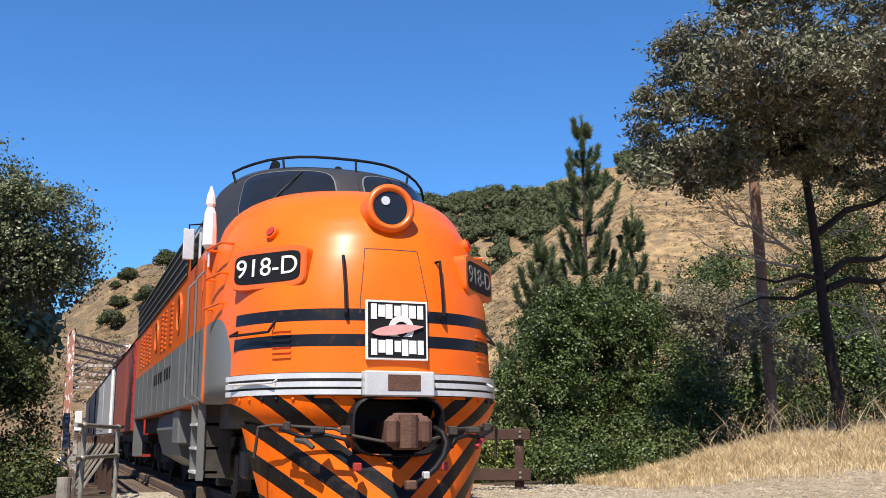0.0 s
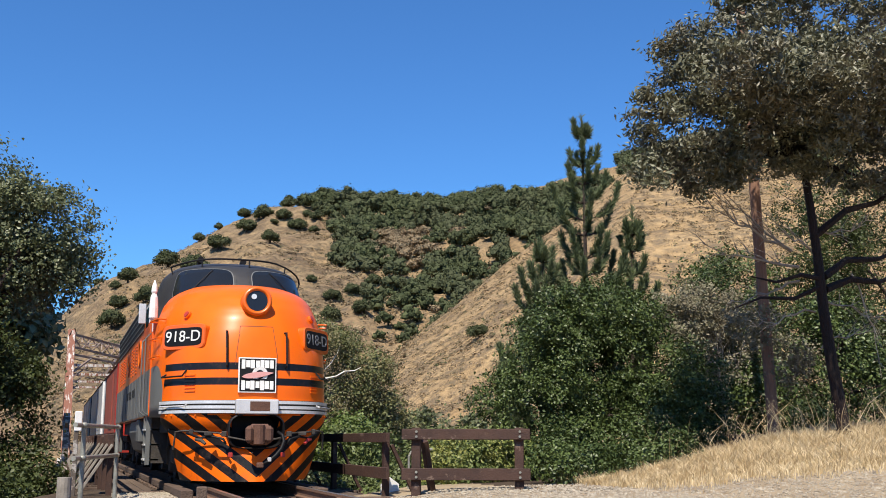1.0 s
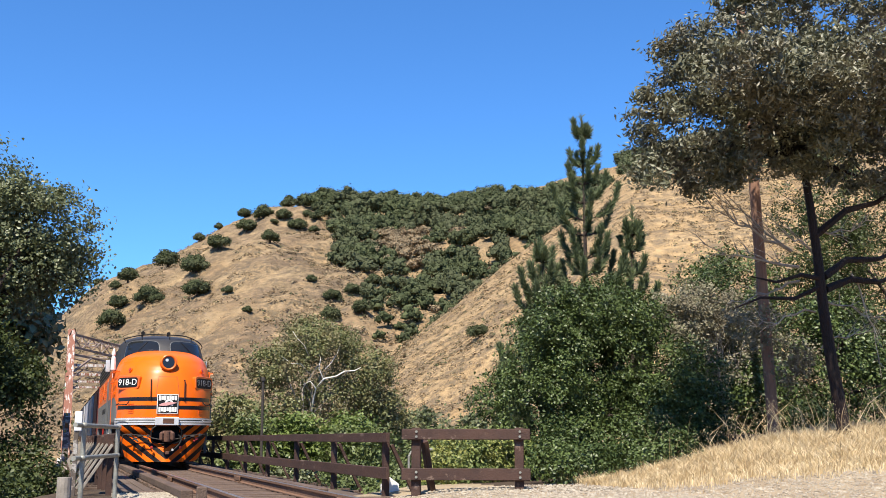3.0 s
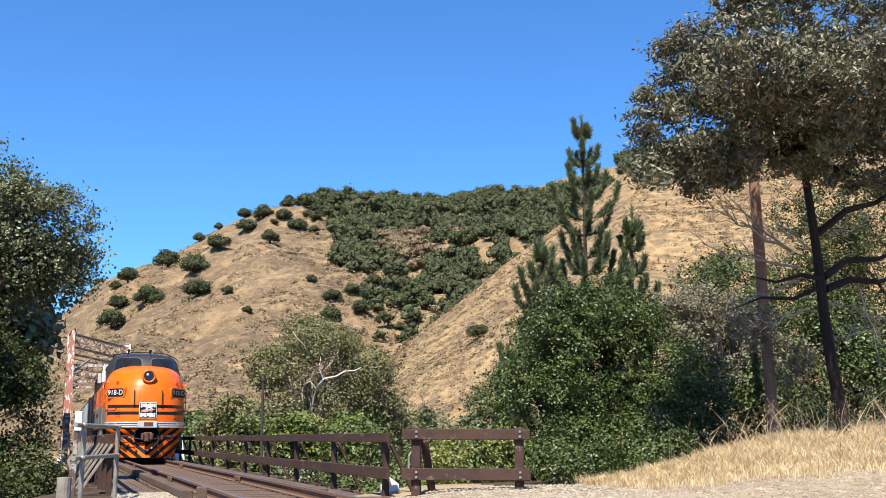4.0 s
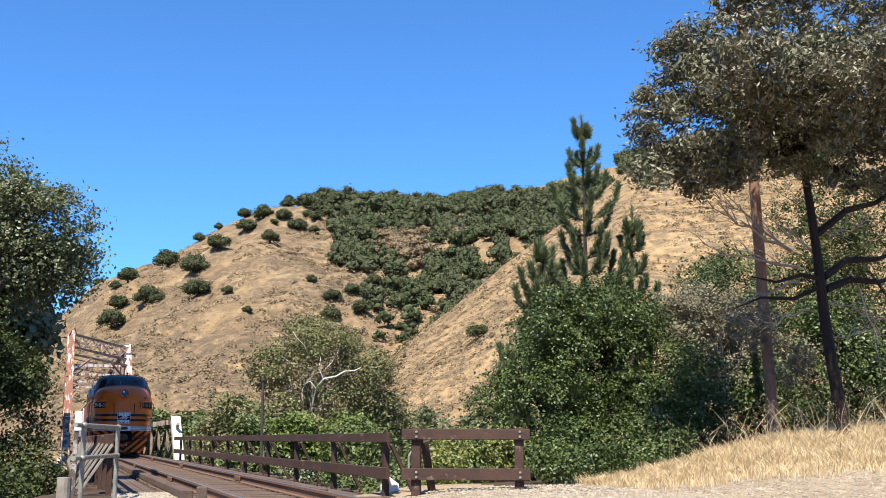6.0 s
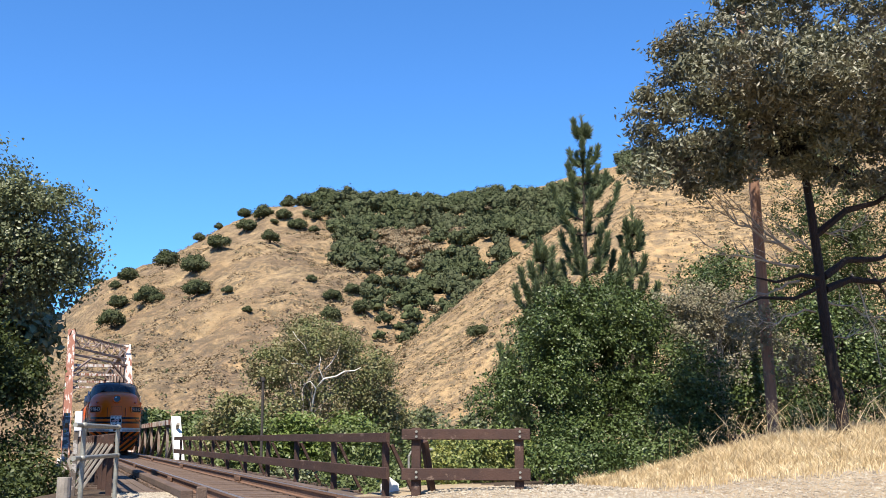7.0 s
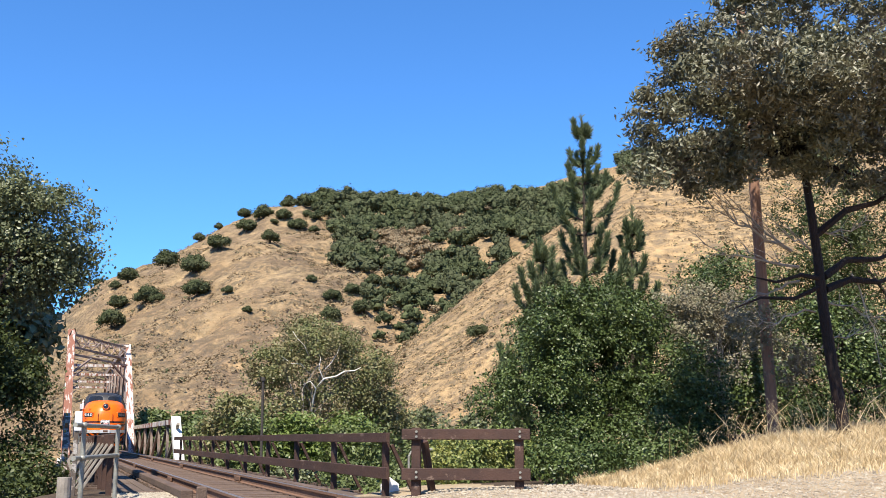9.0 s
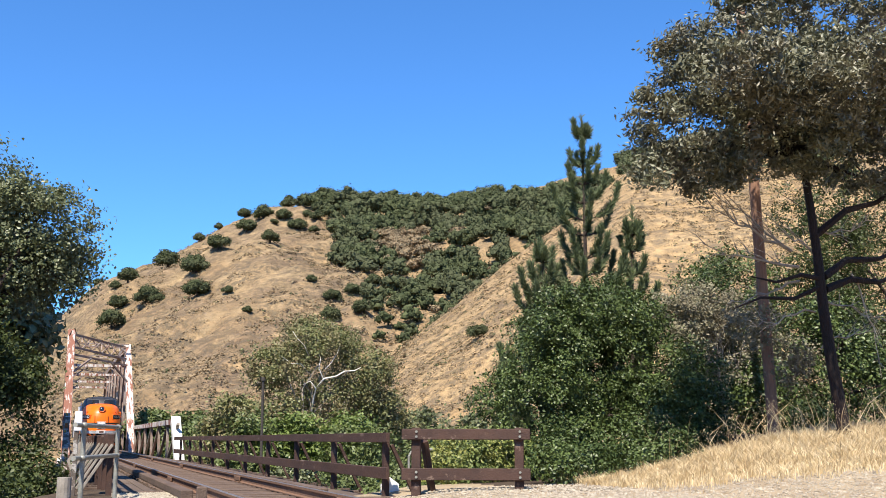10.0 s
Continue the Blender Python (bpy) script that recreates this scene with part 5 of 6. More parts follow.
def leafy(name, label, category, blobs, count, sprays, spread, size, leaf_m, base=None, top=None, r=.12, bark=M_BARK, nl=10, seed=1, long=1.6, up=.5, hollow=.55, group="", low=2):
    """A tree or bush: leaves in sprays over blobs, with a trunk and limbs when base is given."""
    t = thing(name, label, category, group=group)
    P, N, C = crown_points(blobs, count, sprays, spread, up, hollow)
    leaf_object("crown", P, N, size, leaf_m, t, long=long)
    if base is not None:
        rng = random.Random(seed)
        idx = RNG.choice(len(C), min(nl, len(C)), replace=False)
        part("trunk", limbs(bmesh.new(), base, top, r, [tuple(C[i]) for i in idx], rng, low=low), bark, t, smooth=True)
    return t


# tall oak and undergrowth on the creek bank left of the bridge
leafy("oak_tree", "dense grey-green live oak leaning over the creek bank", "tree",
      sub_blobs([((-2.7, 26, 6.5), (2.1, 1.8, 1.7)), ((-.80, 26, 5.6), (1.65, 1.5, 1.35)), ((-.65, 26.2, 4.6), (1.45, 1.4, 1.0)), ((-5.0, 27, 7.3), (2.8, 2.4, 2.4)), ((-3.4, 25.5, 4.4), (2.0, 1.6, 1.4))]
      , 5, .42, 51),
      90000, 2200, .17, .060, L_OAK, (-3.9, 26.4, -3), (-2.6, 26.1, 5.2), .30, nl=26, seed=3, hollow=.45)
leafy("creek_bush", "dense dark green bush below the oak, leaves toned down for shade", "bush",
      sub_blobs([((-1.35, 25.0, 1.2), (1.35, 1.4, 2.0)), ((-3.4, 24.0, 1.0), (2.2, 1.6, 2.3)), ((-.75, 23.5, -.6), (1.0, 1.0, 1.2)), ((-2.6, 24, 3.0), (1.6, 1.4, 1.2)), ((-1.6, 21.5, -.4), (1.2, .9, 1.0)), ((-.42, 24.4, -.3), (.5, .6, 1.3))], 5, .5, 52), 60000, 1300, .17, .062, L_SHADE_LEAF, (-2.4, 25, -4), (-2.2, 25, 1.5), .12, nl=12, seed=4, hollow=.35)
# tall unseen trees further along the bank, sized and set to shade the bridge
for i, (x, y, h) in enumerate(((-8.0, 44.3, 31.4), (-8.1, 47.2, 33.2), (-8.2, 50.0, 33.2), (-8.3, 52.8, 32.6), (-8.3, 55.5, 30.8))):
    leafy("bank_tree", "tall unseen tree on the creek bank, set to shade the bridge", "tree", [((x, y, h - 4), (2.1, 1.9, 4)), ((x + .2, y - .4, h - 8.5), (2.2, 2.0, 3.6)), ((x, y + .4, h - 12.5), (2.2, 2.1, 3.6))], 8000, 520, .40, .62, L_OAK, (x, y, -5), (x + .1, y, h - 4), .36, nl=16, seed=20 + i, group="bank trees", hollow=.2)

for i, (x, y, h) in enumerate(((-4.6, 57, 13.0), (-4.8, 66, 13.5))):
    leafy("bank_tree", "lower green tree on the creek bank beside the bridge", "tree", [((x, y, h - 4), (3.3, 3.4, 3.4)), ((x + .8, y - .8, h - 6.5), (3.0, 3.0, 2.6)), ((x - 1, y + 1, h - 8), (3.6, 3.2, 3))], 16000, 420, .45, .34, L_OAK, (x, y, -5), (x + .3, y, h - 4), .32, nl=14, seed=30 + i, group="bank trees")

# the big glossy bush behind the wing fence
leafy("bush", "big glossy dark green bush behind the wing fence", "bush",
      sub_blobs([((11.3, 21.6, 2.5), (2.5, 2.0, 2.0)), ((13.0, 19.7, 1.4), (1.1, .8, 1.3)), ((11.2, 22.0, 2.2), (1.5, 1.0, 1.3)), ((12.4, 21.4, 1.4), (1.2, .9, 1.2)), ((9.75, 20.8, 1.3), (1.55, 1.5, 1.6)), ((13.0, 20.6, 1.8), (1.5, 1.5, 1.7)), ((11.0, 19.4, .6), (2.6, 1.1, .95)), ((11.9, 21.5, 3.55), (1.15, 1.1, 1.05)), ((9.0, 19.0, .2), (1.2, .9, .8)), ((10.6, 21.2, 3.3), (1.0, 1.0, 1.0)), ((8.9, 17.3, .25), (1.3, .7, .55)), ((10.7, 17.5, .4), (1.3, .7, .6))], 8, .36, 53),
      140000, 4000, .11, .047, L_BUSH, (11.3, 21.5, -1.5), (11.3, 21.5, 2.4), .10, nl=26, seed=6, hollow=.5)
leafy("vine_bush", "yellowing green vine bush beside the fence", "bush", [((7.2, 18.7, .35), (.75, .5, .62)), ((8.0, 18.9, .5), (.6, .5, .5))], 9000, 260, .10, .045, L_VINE, (7.5, 18.9, -1.2), (7.5, 18.9, .2), .04, nl=8, seed=7)
leafy("shrub", "green shrub under the trestle edge", "bush", [((6.6, 20.5, -.6), (.9, 1.0, .8)), ((6.3, 24, -.8), (1.0, 1.6, 1.1)), ((8.4, 23, -.2), (1.6, 1.5, 1.2))], 16000, 220, .18, .065, L_WILLOW, (6.8, 21.6, -4), (6.8, 21.6, -1), .06, nl=8, seed=8)

# thin-leaved brown shrub and dead branches between bush and pole
leafy("dry_shrub", "half-dead dark brown-green twiggy shrub", "bush",
      [((14.92, 22.49, 3.96), (1.36, 0.90, 0.85)), ((16.50, 22.94, 3.51), (1.36, 0.90, 1.13)), ((15.71, 22.83, 2.38), (1.47, 0.90, 1.36)), ((14.24, 21.81, 3.51), (0.90, 0.56, 0.90)), ((17.63, 22.60, 2.38), (1.13, 0.79, 1.24)), ((13.95, 17.7, 2.35), (.40, .3, .5)), ((13.3, 18.0, 3.1), (.7, .4, .4))], 26000, 700, .12, .052, L_TWIGGY, (15.6, 22.5, -.4), (15.6, 22.5, 2.8), .05, M_TWIG, 40, seed=9, hollow=.25)


def dead_branches(spots, seed):
    rng = random.Random(seed)
    t = thing("dead_branch", "bare grey branches reaching out of the trees", "branch")
    for k, (p, q, r) in enumerate(spots):
        p, q = Vector(p), Vector(q)
        spine = [p.lerp(q, i / 6) + Vector((rng.uniform(-.06, .06), 0, rng.uniform(-.09, .09))) for i in range(7)]
        bough = part("bough", tube(bmesh.new(), spine, [r * (1 - i / 8) for i in range(7)], 6), M_TWIG, t)
        for i in range(1, 7):
            for _ in range(3):
                e = spine[i] + (q - p).normalized() * rng.uniform(.1, .5) + Vector((rng.uniform(-.2, .2), rng.uniform(-.2, .2), rng.uniform(-.25, .4)))
                part("twig", tube(bmesh.new(), [spine[i], spine[i].lerp(e, .5) + Vector((0, 0, .05)), e], [r * .35, r * .25, r * .1], 5), M_TWIG, bough)
    return t


dead_branches([((13.6, 17, 4.5), (11.75, 17, 5.25), .035), ((13.5, 17, 4.6), (12.1, 17.2, 5.5), .028), ((13.6, 16.9, 4.2), (11.7, 17.1, 4.45), .03), ((13.6, 16.8, 3.9), (12.2, 17, 3.4), .025), ((13.7, 16.6, 3.3), (12.3, 16.6, 2.9), .024), ((13.75, 16.5, 4.4), (12.6, 16.4, 4.9), .026), ((13.8, 16.6, 3.5), (15.2, 16.4, 3.1), .024), ((13.7, 16.5, 4.8), (14.9, 16.3, 5.0), .026), ((13.8, 16.6, 2.6), (14.9, 16.5, 2.9), .02), ((14.4, 16.3, 4.0), (14.9, 16.2, 2.3), .02)], 3)

# dark-leaved tree with a leaning trunk on the right bank
TREE = [((10.2, 16, 6.65), (.85, .9, .75)), ((9.95, 16, 5.6), (.55, .6, .42)), ((10.95, 16, 5.5), (.7, .6, .4)), ((10.7, 16, 7.75), (.8, .9, .75)), ((11.8, 16, 8.25), (1.2, 1.2, .85)), ((10.45, 15.9, 5.9), (.75, .8, .42)), ((11.7, 16, 6.7), (1.2, 1.1, .85)),
        ((11.5, 15.9, 5.8), (.8, .7, .38)), ((13.3, 16.2, 7.6), (1.5, 1.4, 1.2)), ((13.0, 16, 6.3), (1.1, 1.0, .6)), ((15.0, 16.2, 7.8), (1.6, 1.4, 1.6)), ((14.9, 16, 6.1), (1.2, 1.1, .75)), ((12.8, 16, 9.3), (1.5, 1.2, .8)), ((15.3, 16.2, 9.6), (1.6, 1.3, .9)),
        ((12.0, 14.3, 7.1), (1.3, 1.1, .8)), ((13.2, 14.2, 7.5), (1.3, 1.0, .9)), ((11.0, 14.5, 7.3), (1.0, .9, .7)), ((14.3, 14.6, 7.4), (1.1, 1.0, .9)), ((12.6, 14.4, 6.3), (1.0, .8, .5))]
dt = leafy("broadleaf_tree", "dark brown-green broadleaf tree, leaning reddish trunk blackened for shade", "tree", sub_blobs(TREE, 6, .42, 54), 90000, 1150, .12, .042, L_DARK, (13.98, 16.3, .1), (13.38, 16.3, 7.4), .135, M_SHADED_BARK, nl=44, seed=11, low=6, long=2.9, hollow=.2, up=.2)
for pts in ([(13.66, 16.3, 3.70), (13.1, 16.4, 3.45), (12.4, 16.5, 3.45), (11.8, 16.5, 3.22)], [(13.7, 16.3, 3.85), (13.2, 16.3, 3.9), (12.7, 16.4, 3.75), (12.2, 16.5, 3.85)],
            [(13.78, 16.3, 3.66), (14.3, 16.2, 3.86), (14.8, 16.0, 3.80), (15.6, 15.9, 4.1)], [(13.75, 16.3, 3.9), (14.3, 16.3, 4.25), (15.0, 16.2, 4.3), (15.8, 16.2, 4.6)], [(13.6, 16.3, 4.7), (14.2, 16.1, 5.2), (14.9, 16, 5.4), (15.6, 16, 5.9)]):
    part("low_bough", tube(bmesh.new(), pts, [.085, .07, .05, .02] if pts[-1][0] > 14 else [.05, .04, .028, .012], 6), M_SHADED_BARK, dt)

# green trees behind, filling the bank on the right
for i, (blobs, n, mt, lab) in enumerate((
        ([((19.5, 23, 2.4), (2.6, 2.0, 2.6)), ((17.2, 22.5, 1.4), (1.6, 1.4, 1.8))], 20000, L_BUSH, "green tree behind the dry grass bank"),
        ([((24.0, 25.0, 4.4), (3.2, 2.6, 3.6)), ((21.6, 25.5, 5.2), (1.9, 1.9, 2.2)), ((23.0, 26.5, 8.0), (2.6, 2.0, 1.8))], 20000, L_SHADE_LEAF, "dark green tree behind the dry grass bank"),
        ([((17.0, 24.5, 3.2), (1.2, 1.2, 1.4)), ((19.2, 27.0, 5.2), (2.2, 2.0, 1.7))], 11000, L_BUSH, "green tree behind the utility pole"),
        ([((26.5, 23.5, 3.0), (3.0, 2.2, 3.4)), ((22.3, 21.0, 1.2), (2.0, 1.4, 1.6))], 18000, L_SHADE_LEAF, "dark green thicket behind the dry grass bank"))):
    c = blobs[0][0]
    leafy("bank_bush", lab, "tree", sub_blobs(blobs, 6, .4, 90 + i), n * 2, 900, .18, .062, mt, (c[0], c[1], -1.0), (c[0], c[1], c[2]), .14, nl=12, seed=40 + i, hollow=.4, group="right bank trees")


def pine(label, base, top, width, whorls, seed, lean=0):
    """A young pine: whorls of upswept boughs closed in long needles."""
    rng = random.Random(seed)
    base, top = Vector(base), Vector(top)
    t = thing("pine_tree", label, "tree", group="young pines")
    bm = bmesh.new()
    tube(bm, [base.lerp(top, i / 8) for i in range(9)], [.17 * (1 - .9 * i / 8) for i in range(9)], 8)
    P, N = [], []
    h = top.z - base.z
    for w in range(whorls):
        f = .36 + .62 * (w + rng.uniform(-.3, .3)) / whorls
        c = base.lerp(top, min(f, .985))
        ln = width * (1 - f) ** .9 * rng.uniform(.7, 1.2) + .18
        nb = rng.randint(4, 5)
        a0 = rng.uniform(0, 6.28)
        for b in range(nb):
            a = a0 + b * 6.283 / nb + rng.uniform(-.3, .3)
            l2 = ln * rng.uniform(.55, 1.15)
            out = Vector((math.cos(a), math.sin(a), 0))
            pts = [c, c + out * l2 * .48 + Vector((0, 0, l2 * .16)), c + out * l2 * .76 + Vector((0, 0, l2 * .50)), c + out * l2 * .86 + Vector((0, 0, l2 * .82 + .1))]
            tube(bm, pts, [.035, .025, .018, .01], 5)
            for k in range(int(150 * max(.5, l2))):
                u = rng.uniform(.16, 1)
                i = min(int(u * 3), 2)
                p = pts[i].lerp(pts[i + 1], u * 3 - i)
                d = (pts[i + 1] - pts[i]).normalized()
                for _ in range(3):
                    q = (d * 1.0 + Vector((rng.gauss(0, .48), rng.gauss(0, .48), rng.gauss(.2, .4)))).normalized()
                    P.append(p + q * .12)
                    N.append(q)
    for k in range(200):
        p = base.lerp(top, rng.uniform(.80, 1.0))
        q = Vector((rng.gauss(0, .42), rng.gauss(0, .42), rng.gauss(1.0, .3))).normalized()
        P.append(p + q * .12)
        N.append(q)
    part("trunk", bm, M_BARK, t)
    # needles: thin spindles along their own way
    P, D = np.array([tuple(p) for p in P]), np.array([tuple(q) for q in N])
    n = len(P)
    side = np.cross(D, RNG.normal(size=(n, 3)))
    side /= np.linalg.norm(side, axis=1, keepdims=True)
    L, W = .165, .017
    V = np.stack([P - D * L, P + side * W, P + D * L, P - side * W], 1).reshape(-1, 3)
    i = np.arange(n)[:, None] * 4
    F = (i + np.arange(4)).tolist()
    raw("needles", V.tolist(), F, L_PINE, t)
    return t


pine("tall young pine with upswept bluish green boughs", (16.9, 32, -3.5), (16.82, 32, 12.1), 3.8, 14, 1)
pine("young pine behind the big bush", (14.5, 31, -4), (14.75, 31, 7.2), 3.0, 12, 2)
pine("young pine with slender upswept boughs", (18.35, 32, -3.5), (18.75, 32, 8.9), 2.4, 10, 3)
pine("small young pine on the slope", (14.7, 34, -3), (14.75, 34, 4.0), .9, 9, 4)

# creek-side trees beyond the fence
syc = leafy("sycamore_tree", "open sycamore with white limbs and thin foliage", "tree",
            [((14.4, 62, 6.6), (2.6, 2.2, 1.6)), ((12.0, 61.5, 4.9), (1.9, 1.8, 1.5)), ((17.2, 62, 4.9), (2.0, 2, 1.7)), ((15.4, 62.5, 3.0), (3.2, 2.2, 1.6)), ((18.4, 62, 2.6), (1.3, 1.6, 1.4))], 34000, 620, .34, .105, L_SYC, (13.7, 62, -4.5), (14.0, 61.4, 4.0), .15, M_TWIG, 22, seed=12, hollow=.35)
for pts, r in (([(13.7, 61, 1.2), (13.85, 60.6, 3.2), (13.9, 60.3, 3.7), (13.5, 60.1, 4.1), (13.1, 60.2, 3.9)], .11), ([(14.0, 60.3, 3.8), (14.3, 60, 4.25), (15.0, 59.9, 4.4), (15.5, 59.9, 4.7), (16.1, 59.9, 4.75), (16.5, 60, 4.95)], .12),
               ([(14.3, 60.2, 4.25), (14.1, 60.5, 4.9), (14.25, 60.7, 5.5), (14.0, 61, 6.1), (14.2, 61.2, 6.9)], .07), ([(14.4, 60.3, 4.8), (14.8, 60.4, 5.2), (15.2, 60.5, 5.8), (15.5, 60.8, 6.5)], .07),
               ([(13.5, 60.6, 5.6), (13.2, 60.5, 6.2), (12.75, 60.4, 6.6), (12.5, 60.5, 7.0)], .055), ([(13.6, 60.6, 4.5), (13.0, 60.3, 5.1), (12.4, 60.2, 5.1), (11.8, 60.2, 5.5)], .055)):
    part("white_bough", tube(bmesh.new(), pts, [r * .5 * (1 - .65 * k / (len(pts) - 1)) for k in range(len(pts))], 7), M_PALEBARK, syc, smooth=True)
MID = ((13.6, 50, -.6, 2.3, 2.9, L_WILLOW, "bright green willow by the creek"), (9.6, 54, .2, 2.0, 3.2, L_WILLOW, "bright green willow by the creek"), (11.6, 58, 1.2, 2.1, 3.0, L_SYC, "pale green tree by the creek"),
       (9.9, 66, .4, 1.7, 2.8, L_SYC, "pale green tree by the creek"), (19.2, 64, 1.0, 2.4, 3.6, L_SYC, "brownish green tree by the creek"), (10.5, 80, 0, 3.0, 3.4, L_WILLOW, "bright green willow by the creek"),
       (8.6, 112, 1.2, 3.0, 3.6, L_WILLOW, "green tree behind the low truss"), (13.0, 108, .8, 3.4, 3.4, L_WILLOW, "green tree behind the low truss"), (22.5, 66, .5, 2.2, 3.0, L_OAK, "dark green tree by the creek"),
       (26.5, 70, .5, 2.8, 3.0, L_OAK, "dark green tree by the creek"), (17.0, 48, -1.6, 2.2, 2.2, L_WILLOW, "bright green willow by the creek"), (18.5, 100, 0.5, 4, 4, L_SYC, "pale green tree by the creek"),
       (13.4, 52, .6, 1.7, 2.6, L_BRIGHT, "bright yellow-green willow below the sycamore"), (11.0, 53, .3, 1.3, 2.9, L_BRIGHT, "bright yellow-green willow below the sycamore"), (9.0, 57, 1.5, 1.7, 2.5, L_SYC, "pale green tree by the creek"), (10.2, 70, .6, 1.8, 2.6, L_WILLOW, "green tree by the creek"),
       (11.0, 36, -2.4, 1.8, 2.4, L_WILLOW, "bright green shrub by the creek"), (8.0, 40, -2.0, 1.6, 2.6, L_OAK, "dark green shrub by the creek"), (24.5, 58, -1.0, 2.6, 2.6, L_WILLOW, "bright green willow by the creek"))
for i, (x, y, z, rr, rz, mt, lab) in enumerate(MID):
    leafy("creek_tree", lab, "tree", sub_blobs([((x, y, z), (rr, rr, rz * .8)), ((x + rr * .5, y, z - rz * .3), (rr * .8, rr * .8, rz * .6)), ((x - rr * .5, y + .5, z - rz * .35), (rr * .8, rr * .8, rz * .6))], 5, .45, 70 + i), 13000, 420, .26, .0022 * y + .014, mt, (x, y, -5), (x, y, z), .14, nl=10, seed=60 + i, group="creek trees", hollow=.45)


# ---- dry grass on the bank, weeds and loose stone ----
def grass():
    n = 72000
    x = RNG.uniform(8.6, 21, n)
    y = RNG.uniform(11.5, 20, n)
    depth = y - np.interp(x, GRASS_X, GRASS_Y)
    keep = (depth > RNG.normal(-.15, .65, n)) & (depth < 5.0) & (value_noise(x, y, 1.1, 41) > RNG.uniform(-.75, .5, n)) & ~((x < 14.2) & (y > 17.4))
    x, y, depth = x[keep], y[keep], depth[keep]
    rise = smooth(0.0, 1.6, depth) * smooth(8.5, 12.0, x)
    tuftiness = np.clip(value_noise(x, y, .9, 42) + .35, 0, 1.2)
    tall = .07 + .10 * RNG.random(len(x)) + rise * (.05 + .20 * tuftiness * RNG.uniform(.4, 1.2, len(x)))
    k = 4
    xs, ys, hs = (np.repeat(v, k) for v in (x, y, tall))
    m = len(xs)
    stalk = (RNG.random(m) < .008) & (np.repeat(rise, k) > .55)
    hs = np.where(stalk, RNG.uniform(.35, 1.05, m), hs * RNG.uniform(.5, 1.2, m))
    xs, ys = xs + RNG.normal(0, .05, m), ys + RNG.normal(0, .05, m)
    zs = ground_z(xs, ys)
    lean = RNG.normal(0, .5, (m, 2)) * np.where(stalk, .7, 1)[:, None]
    w = np.where(stalk, .0022, .0035 + .004 * RNG.random(m))
    a = RNG.uniform(0, 6.28, m)
    dx, dy = np.cos(a) * w, np.sin(a) * w
    mx, my = xs + lean[:, 0] * hs * .35, ys + lean[:, 1] * hs * .35
    tx, ty = xs + lean[:, 0] * hs, ys + lean[:, 1] * hs
    V = np.stack([np.stack([xs - dx, ys - dy, zs - .03], -1), np.stack([xs + dx, ys + dy, zs - .03], -1), np.stack([mx + dx, my + dy, zs + hs * .6], -1),
                  np.stack([tx, ty, zs + hs], -1), np.stack([mx - dx, my - dy, zs + hs * .62], -1)], 1).reshape(-1, 3)
    i5 = np.arange(m)[:, None] * 5
    F = (i5 + np.array((0, 1, 2, 4))).tolist() + (i5 + np.array((2, 3, 4))).tolist()
    tagged(raw("dry_grass", V.tolist(), F, L_GRASS), "straw-coloured dry grass on the bank", "grass", kind="stuff")
    # drooping oat heads on the taller stalks
    tips = np.repeat(np.stack([tx, ty, zs + hs], -1)[stalk], 8, 0)
    hd = leaf_object("oat_heads", tips + RNG.normal(0, .06, tips.shape), RNG.normal(size=tips.shape), .012, L_GRASS, long=2.4)
    tagged(hd, "pale drooping wild oat heads above the dry grass", "grass", kind="stuff")


grass()


def stones(name, n, region, size, label):
    """Loose crushed stone, one joined mesh."""
    base = np.array([(1, 0, 0), (-1, 0, 0), (0, 1, 0), (0, -1, 0), (0, 0, 1), (0, 0, -1)], float)
    tri = np.array([(0, 2, 4), (2, 1, 4), (1, 3, 4), (3, 0, 4), (2, 0, 5), (1, 2, 5), (3, 1, 5), (0, 3, 5)])
    x, y = region(n)
    z = ground_z(x, y)
    m = len(x)
    s = size * RNG.uniform(.45, 1.3, (m, 1, 1))
    V = base[None] * s * RNG.uniform(.6, 1.2, (m, 6, 1)) + RNG.normal(0, .15, (m, 6, 3)) * s
    V = V * np.array((1, 1, .7)) + np.stack([x, y, z + size * .2], -1)[:, None]
    F = (tri[None] + np.arange(m)[:, None, None] * 6).reshape(-1, 3)
    tagged(raw(name, V.reshape(-1, 3).tolist(), F.tolist(), M_STONE), label, "gravel", kind="stuff")


stones("ballast_stones", 9000, lambda n: (RNG.uniform(.95, 2.1, n), RNG.uniform(13.5, 20.7, n)), .030, "pale crushed stone ballast beside the track")
stones("gravel_stones", 34000, lambda n: (lambda x, y: (x, y))(4.5 + 13 * RNG.random(n) ** 1.2, RNG.uniform(9.0, 17.0, n)), .020, "pale loose gravel on the crossing bench")

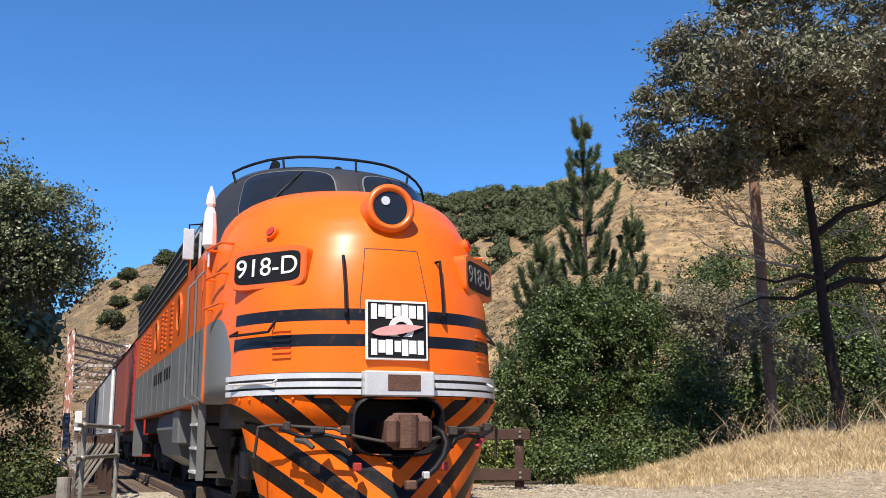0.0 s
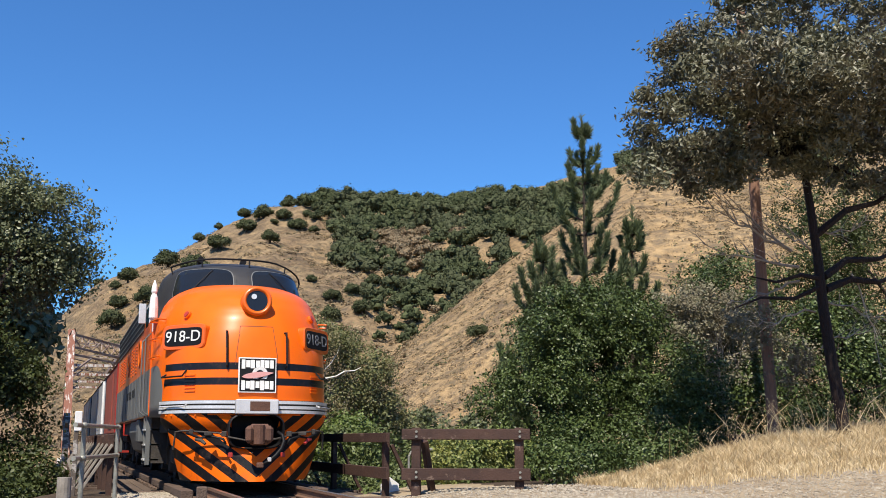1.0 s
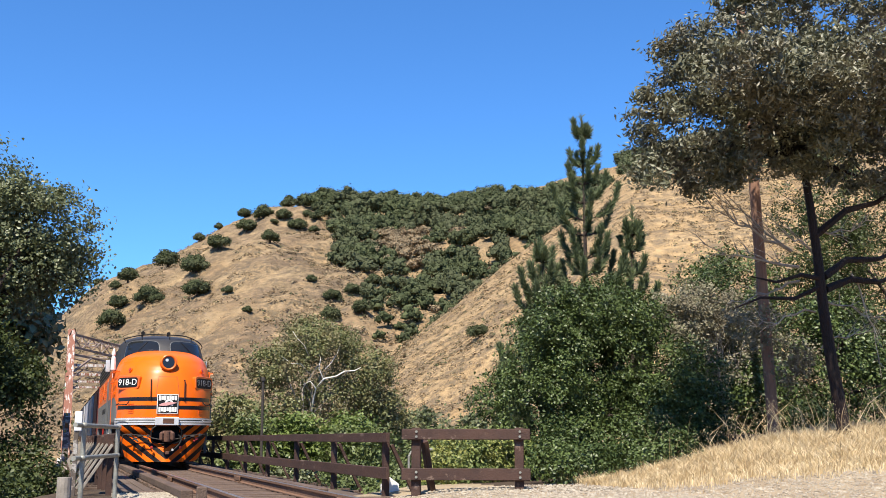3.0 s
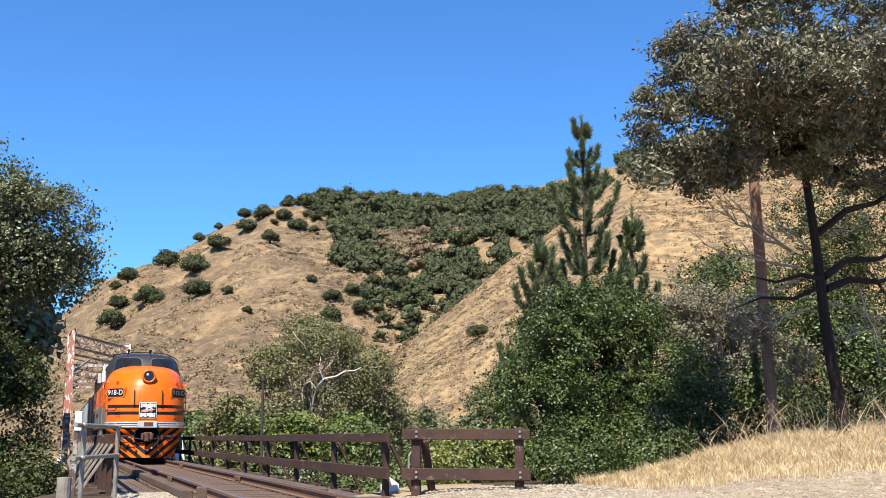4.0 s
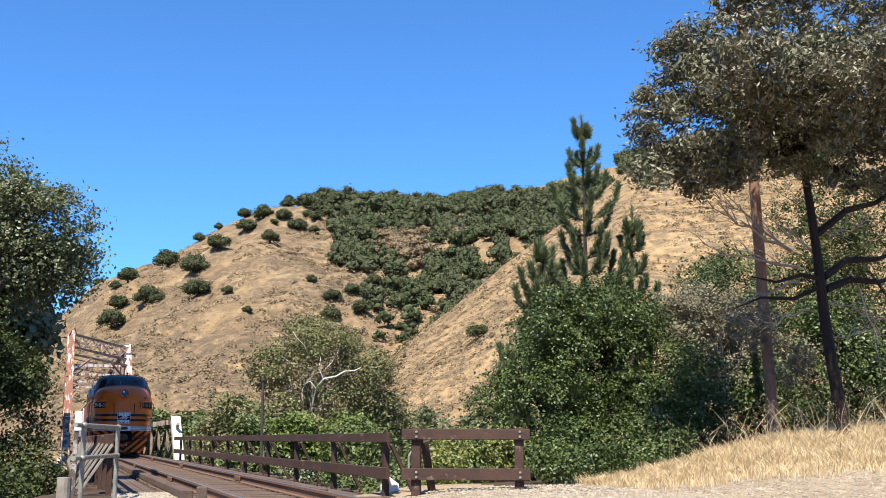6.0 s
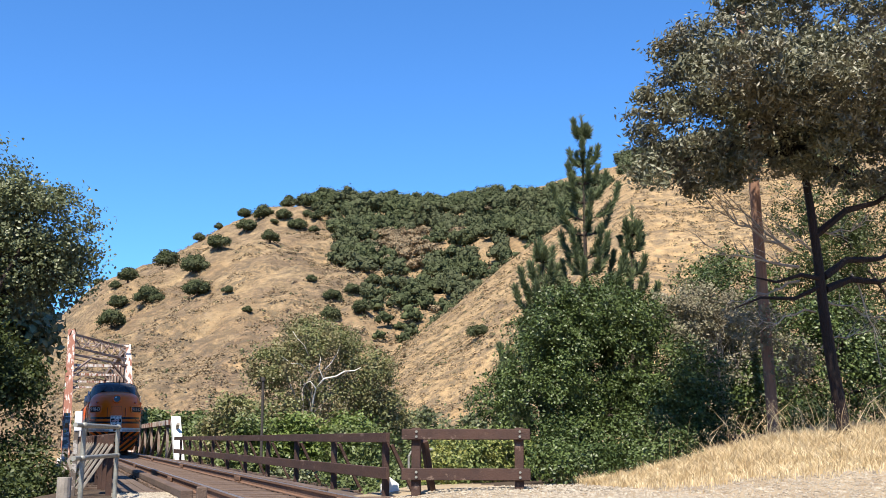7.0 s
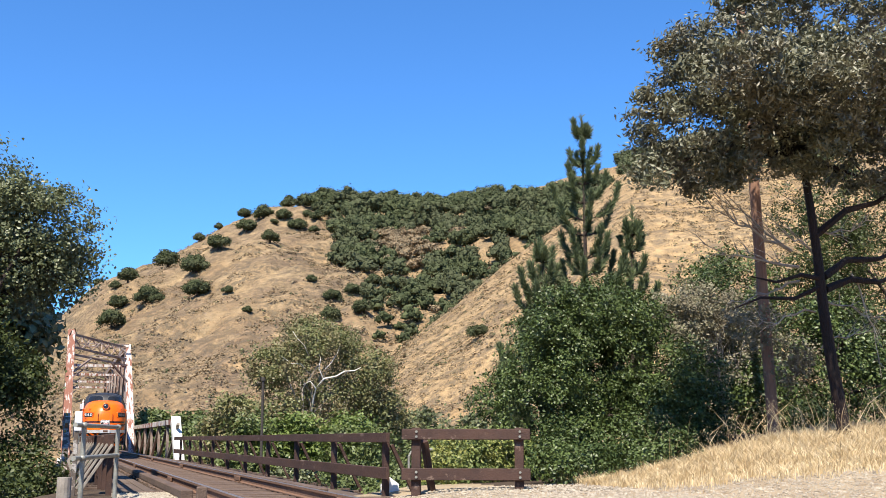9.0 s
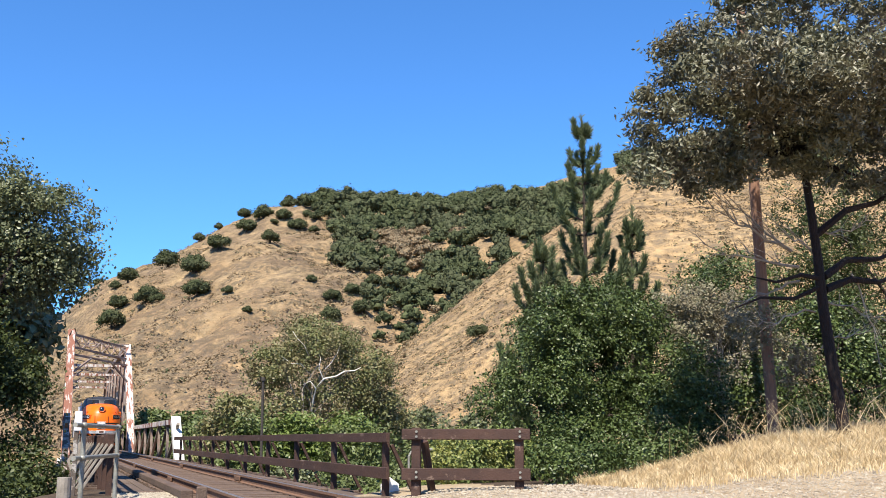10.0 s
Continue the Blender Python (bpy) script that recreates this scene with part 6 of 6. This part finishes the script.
# utility poles and the small fittings beyond the fence
up = thing("utility_pole", "weathered reddish timber utility pole", "pole")
part("pole", tube(bmesh.new(), [(14.08, 18.5, -.2), (13.98, 18.5, 3.2), (13.77, 18.5, 10.4)], [.125, .118, .105], 12), M_POLE, up)
part("step_bolt", rod(bmesh.new(), (13.95, 18.39, 4.5), (13.95, 18.29, 4.5), .012, 6), M_RUST, up)
tp = thing("thin_pole", "thin weathered grey pole beyond the creek", "pole")
part("pole", rod(bmesh.new(), (8.10, 45, -4.5), (8.06, 45, 3.25), .06, 10), M_UNDER, tp)
part("cap", rod(bmesh.new(), (8.06, 45, 3.25), (8.06, 45, 3.40), .10, 10), M_UNDER, tp)
sg = thing("trail_marker", "small white peaked marker board behind the fence", "sign")
bm = bmesh.new()
side_section(bm, 18.0, 18.03, [(5.35, -.2), (5.68, -.2), (5.68, .02), (5.515, .14), (5.35, .02)])
part("board", bm, M_WHITE, sg)
part("stake", B(5.5, 5.53, 18.031, 18.06, -.9, .05), M_BARE, sg)
cp = thing("curved_pipe", "bent grey galvanised pipe behind the wing fence", "pipe")
part("pipe", tube(bmesh.new(), [(5.86, 18.0, -1.2), (5.86, 18.0, .50), (5.90, 18.0, .57), (5.98, 18.0, .60), (6.30, 18.0, .62)], .022, 8), M_GALV, cp)


# ---- what moves: the train backs away over the bridge ----
PLACE = [(0.0, 10.09), (0.5, 14.12), (1.0, 18.10), (1.5, 22.20), (2.0, 26.27), (2.5, 30.32), (3.25, 36.25), (4.0, 42.1), (4.5, 46.1), (5.0, 50.15), (5.5, 54.3),
         (6.25, 60.5), (7.0, 66.7), (7.5, 70.8), (8.0, 74.9), (8.5, 78.9), (9.0, 82.9), (9.5, 86.9), (10.0, 90.9)]


def motions():
    ts, ss = [p[0] for p in PLACE], [p[1] for p in PLACE]
    walk(loco, [(t, pose(3.13, s, 0)) for t, s in PLACE])
    for c, off, _ in CARS:
        walk(c, [(t, pose(3.13, s + off, 0)) for t, s in PLACE])
    fine = np.linspace(0, 10, 151)
    place = np.interp(fine, ts, ss)
    for w in loco_wheels + [w for c in CARS for w in c[2]]:
        at = w.location.copy()
        walk(w, [(float(t), Matrix.Translation(at) @ Matrix.Rotation(-float(s - ss[0]) / at.z, 4, "X")) for t, s in zip(fine, place)])


motions()
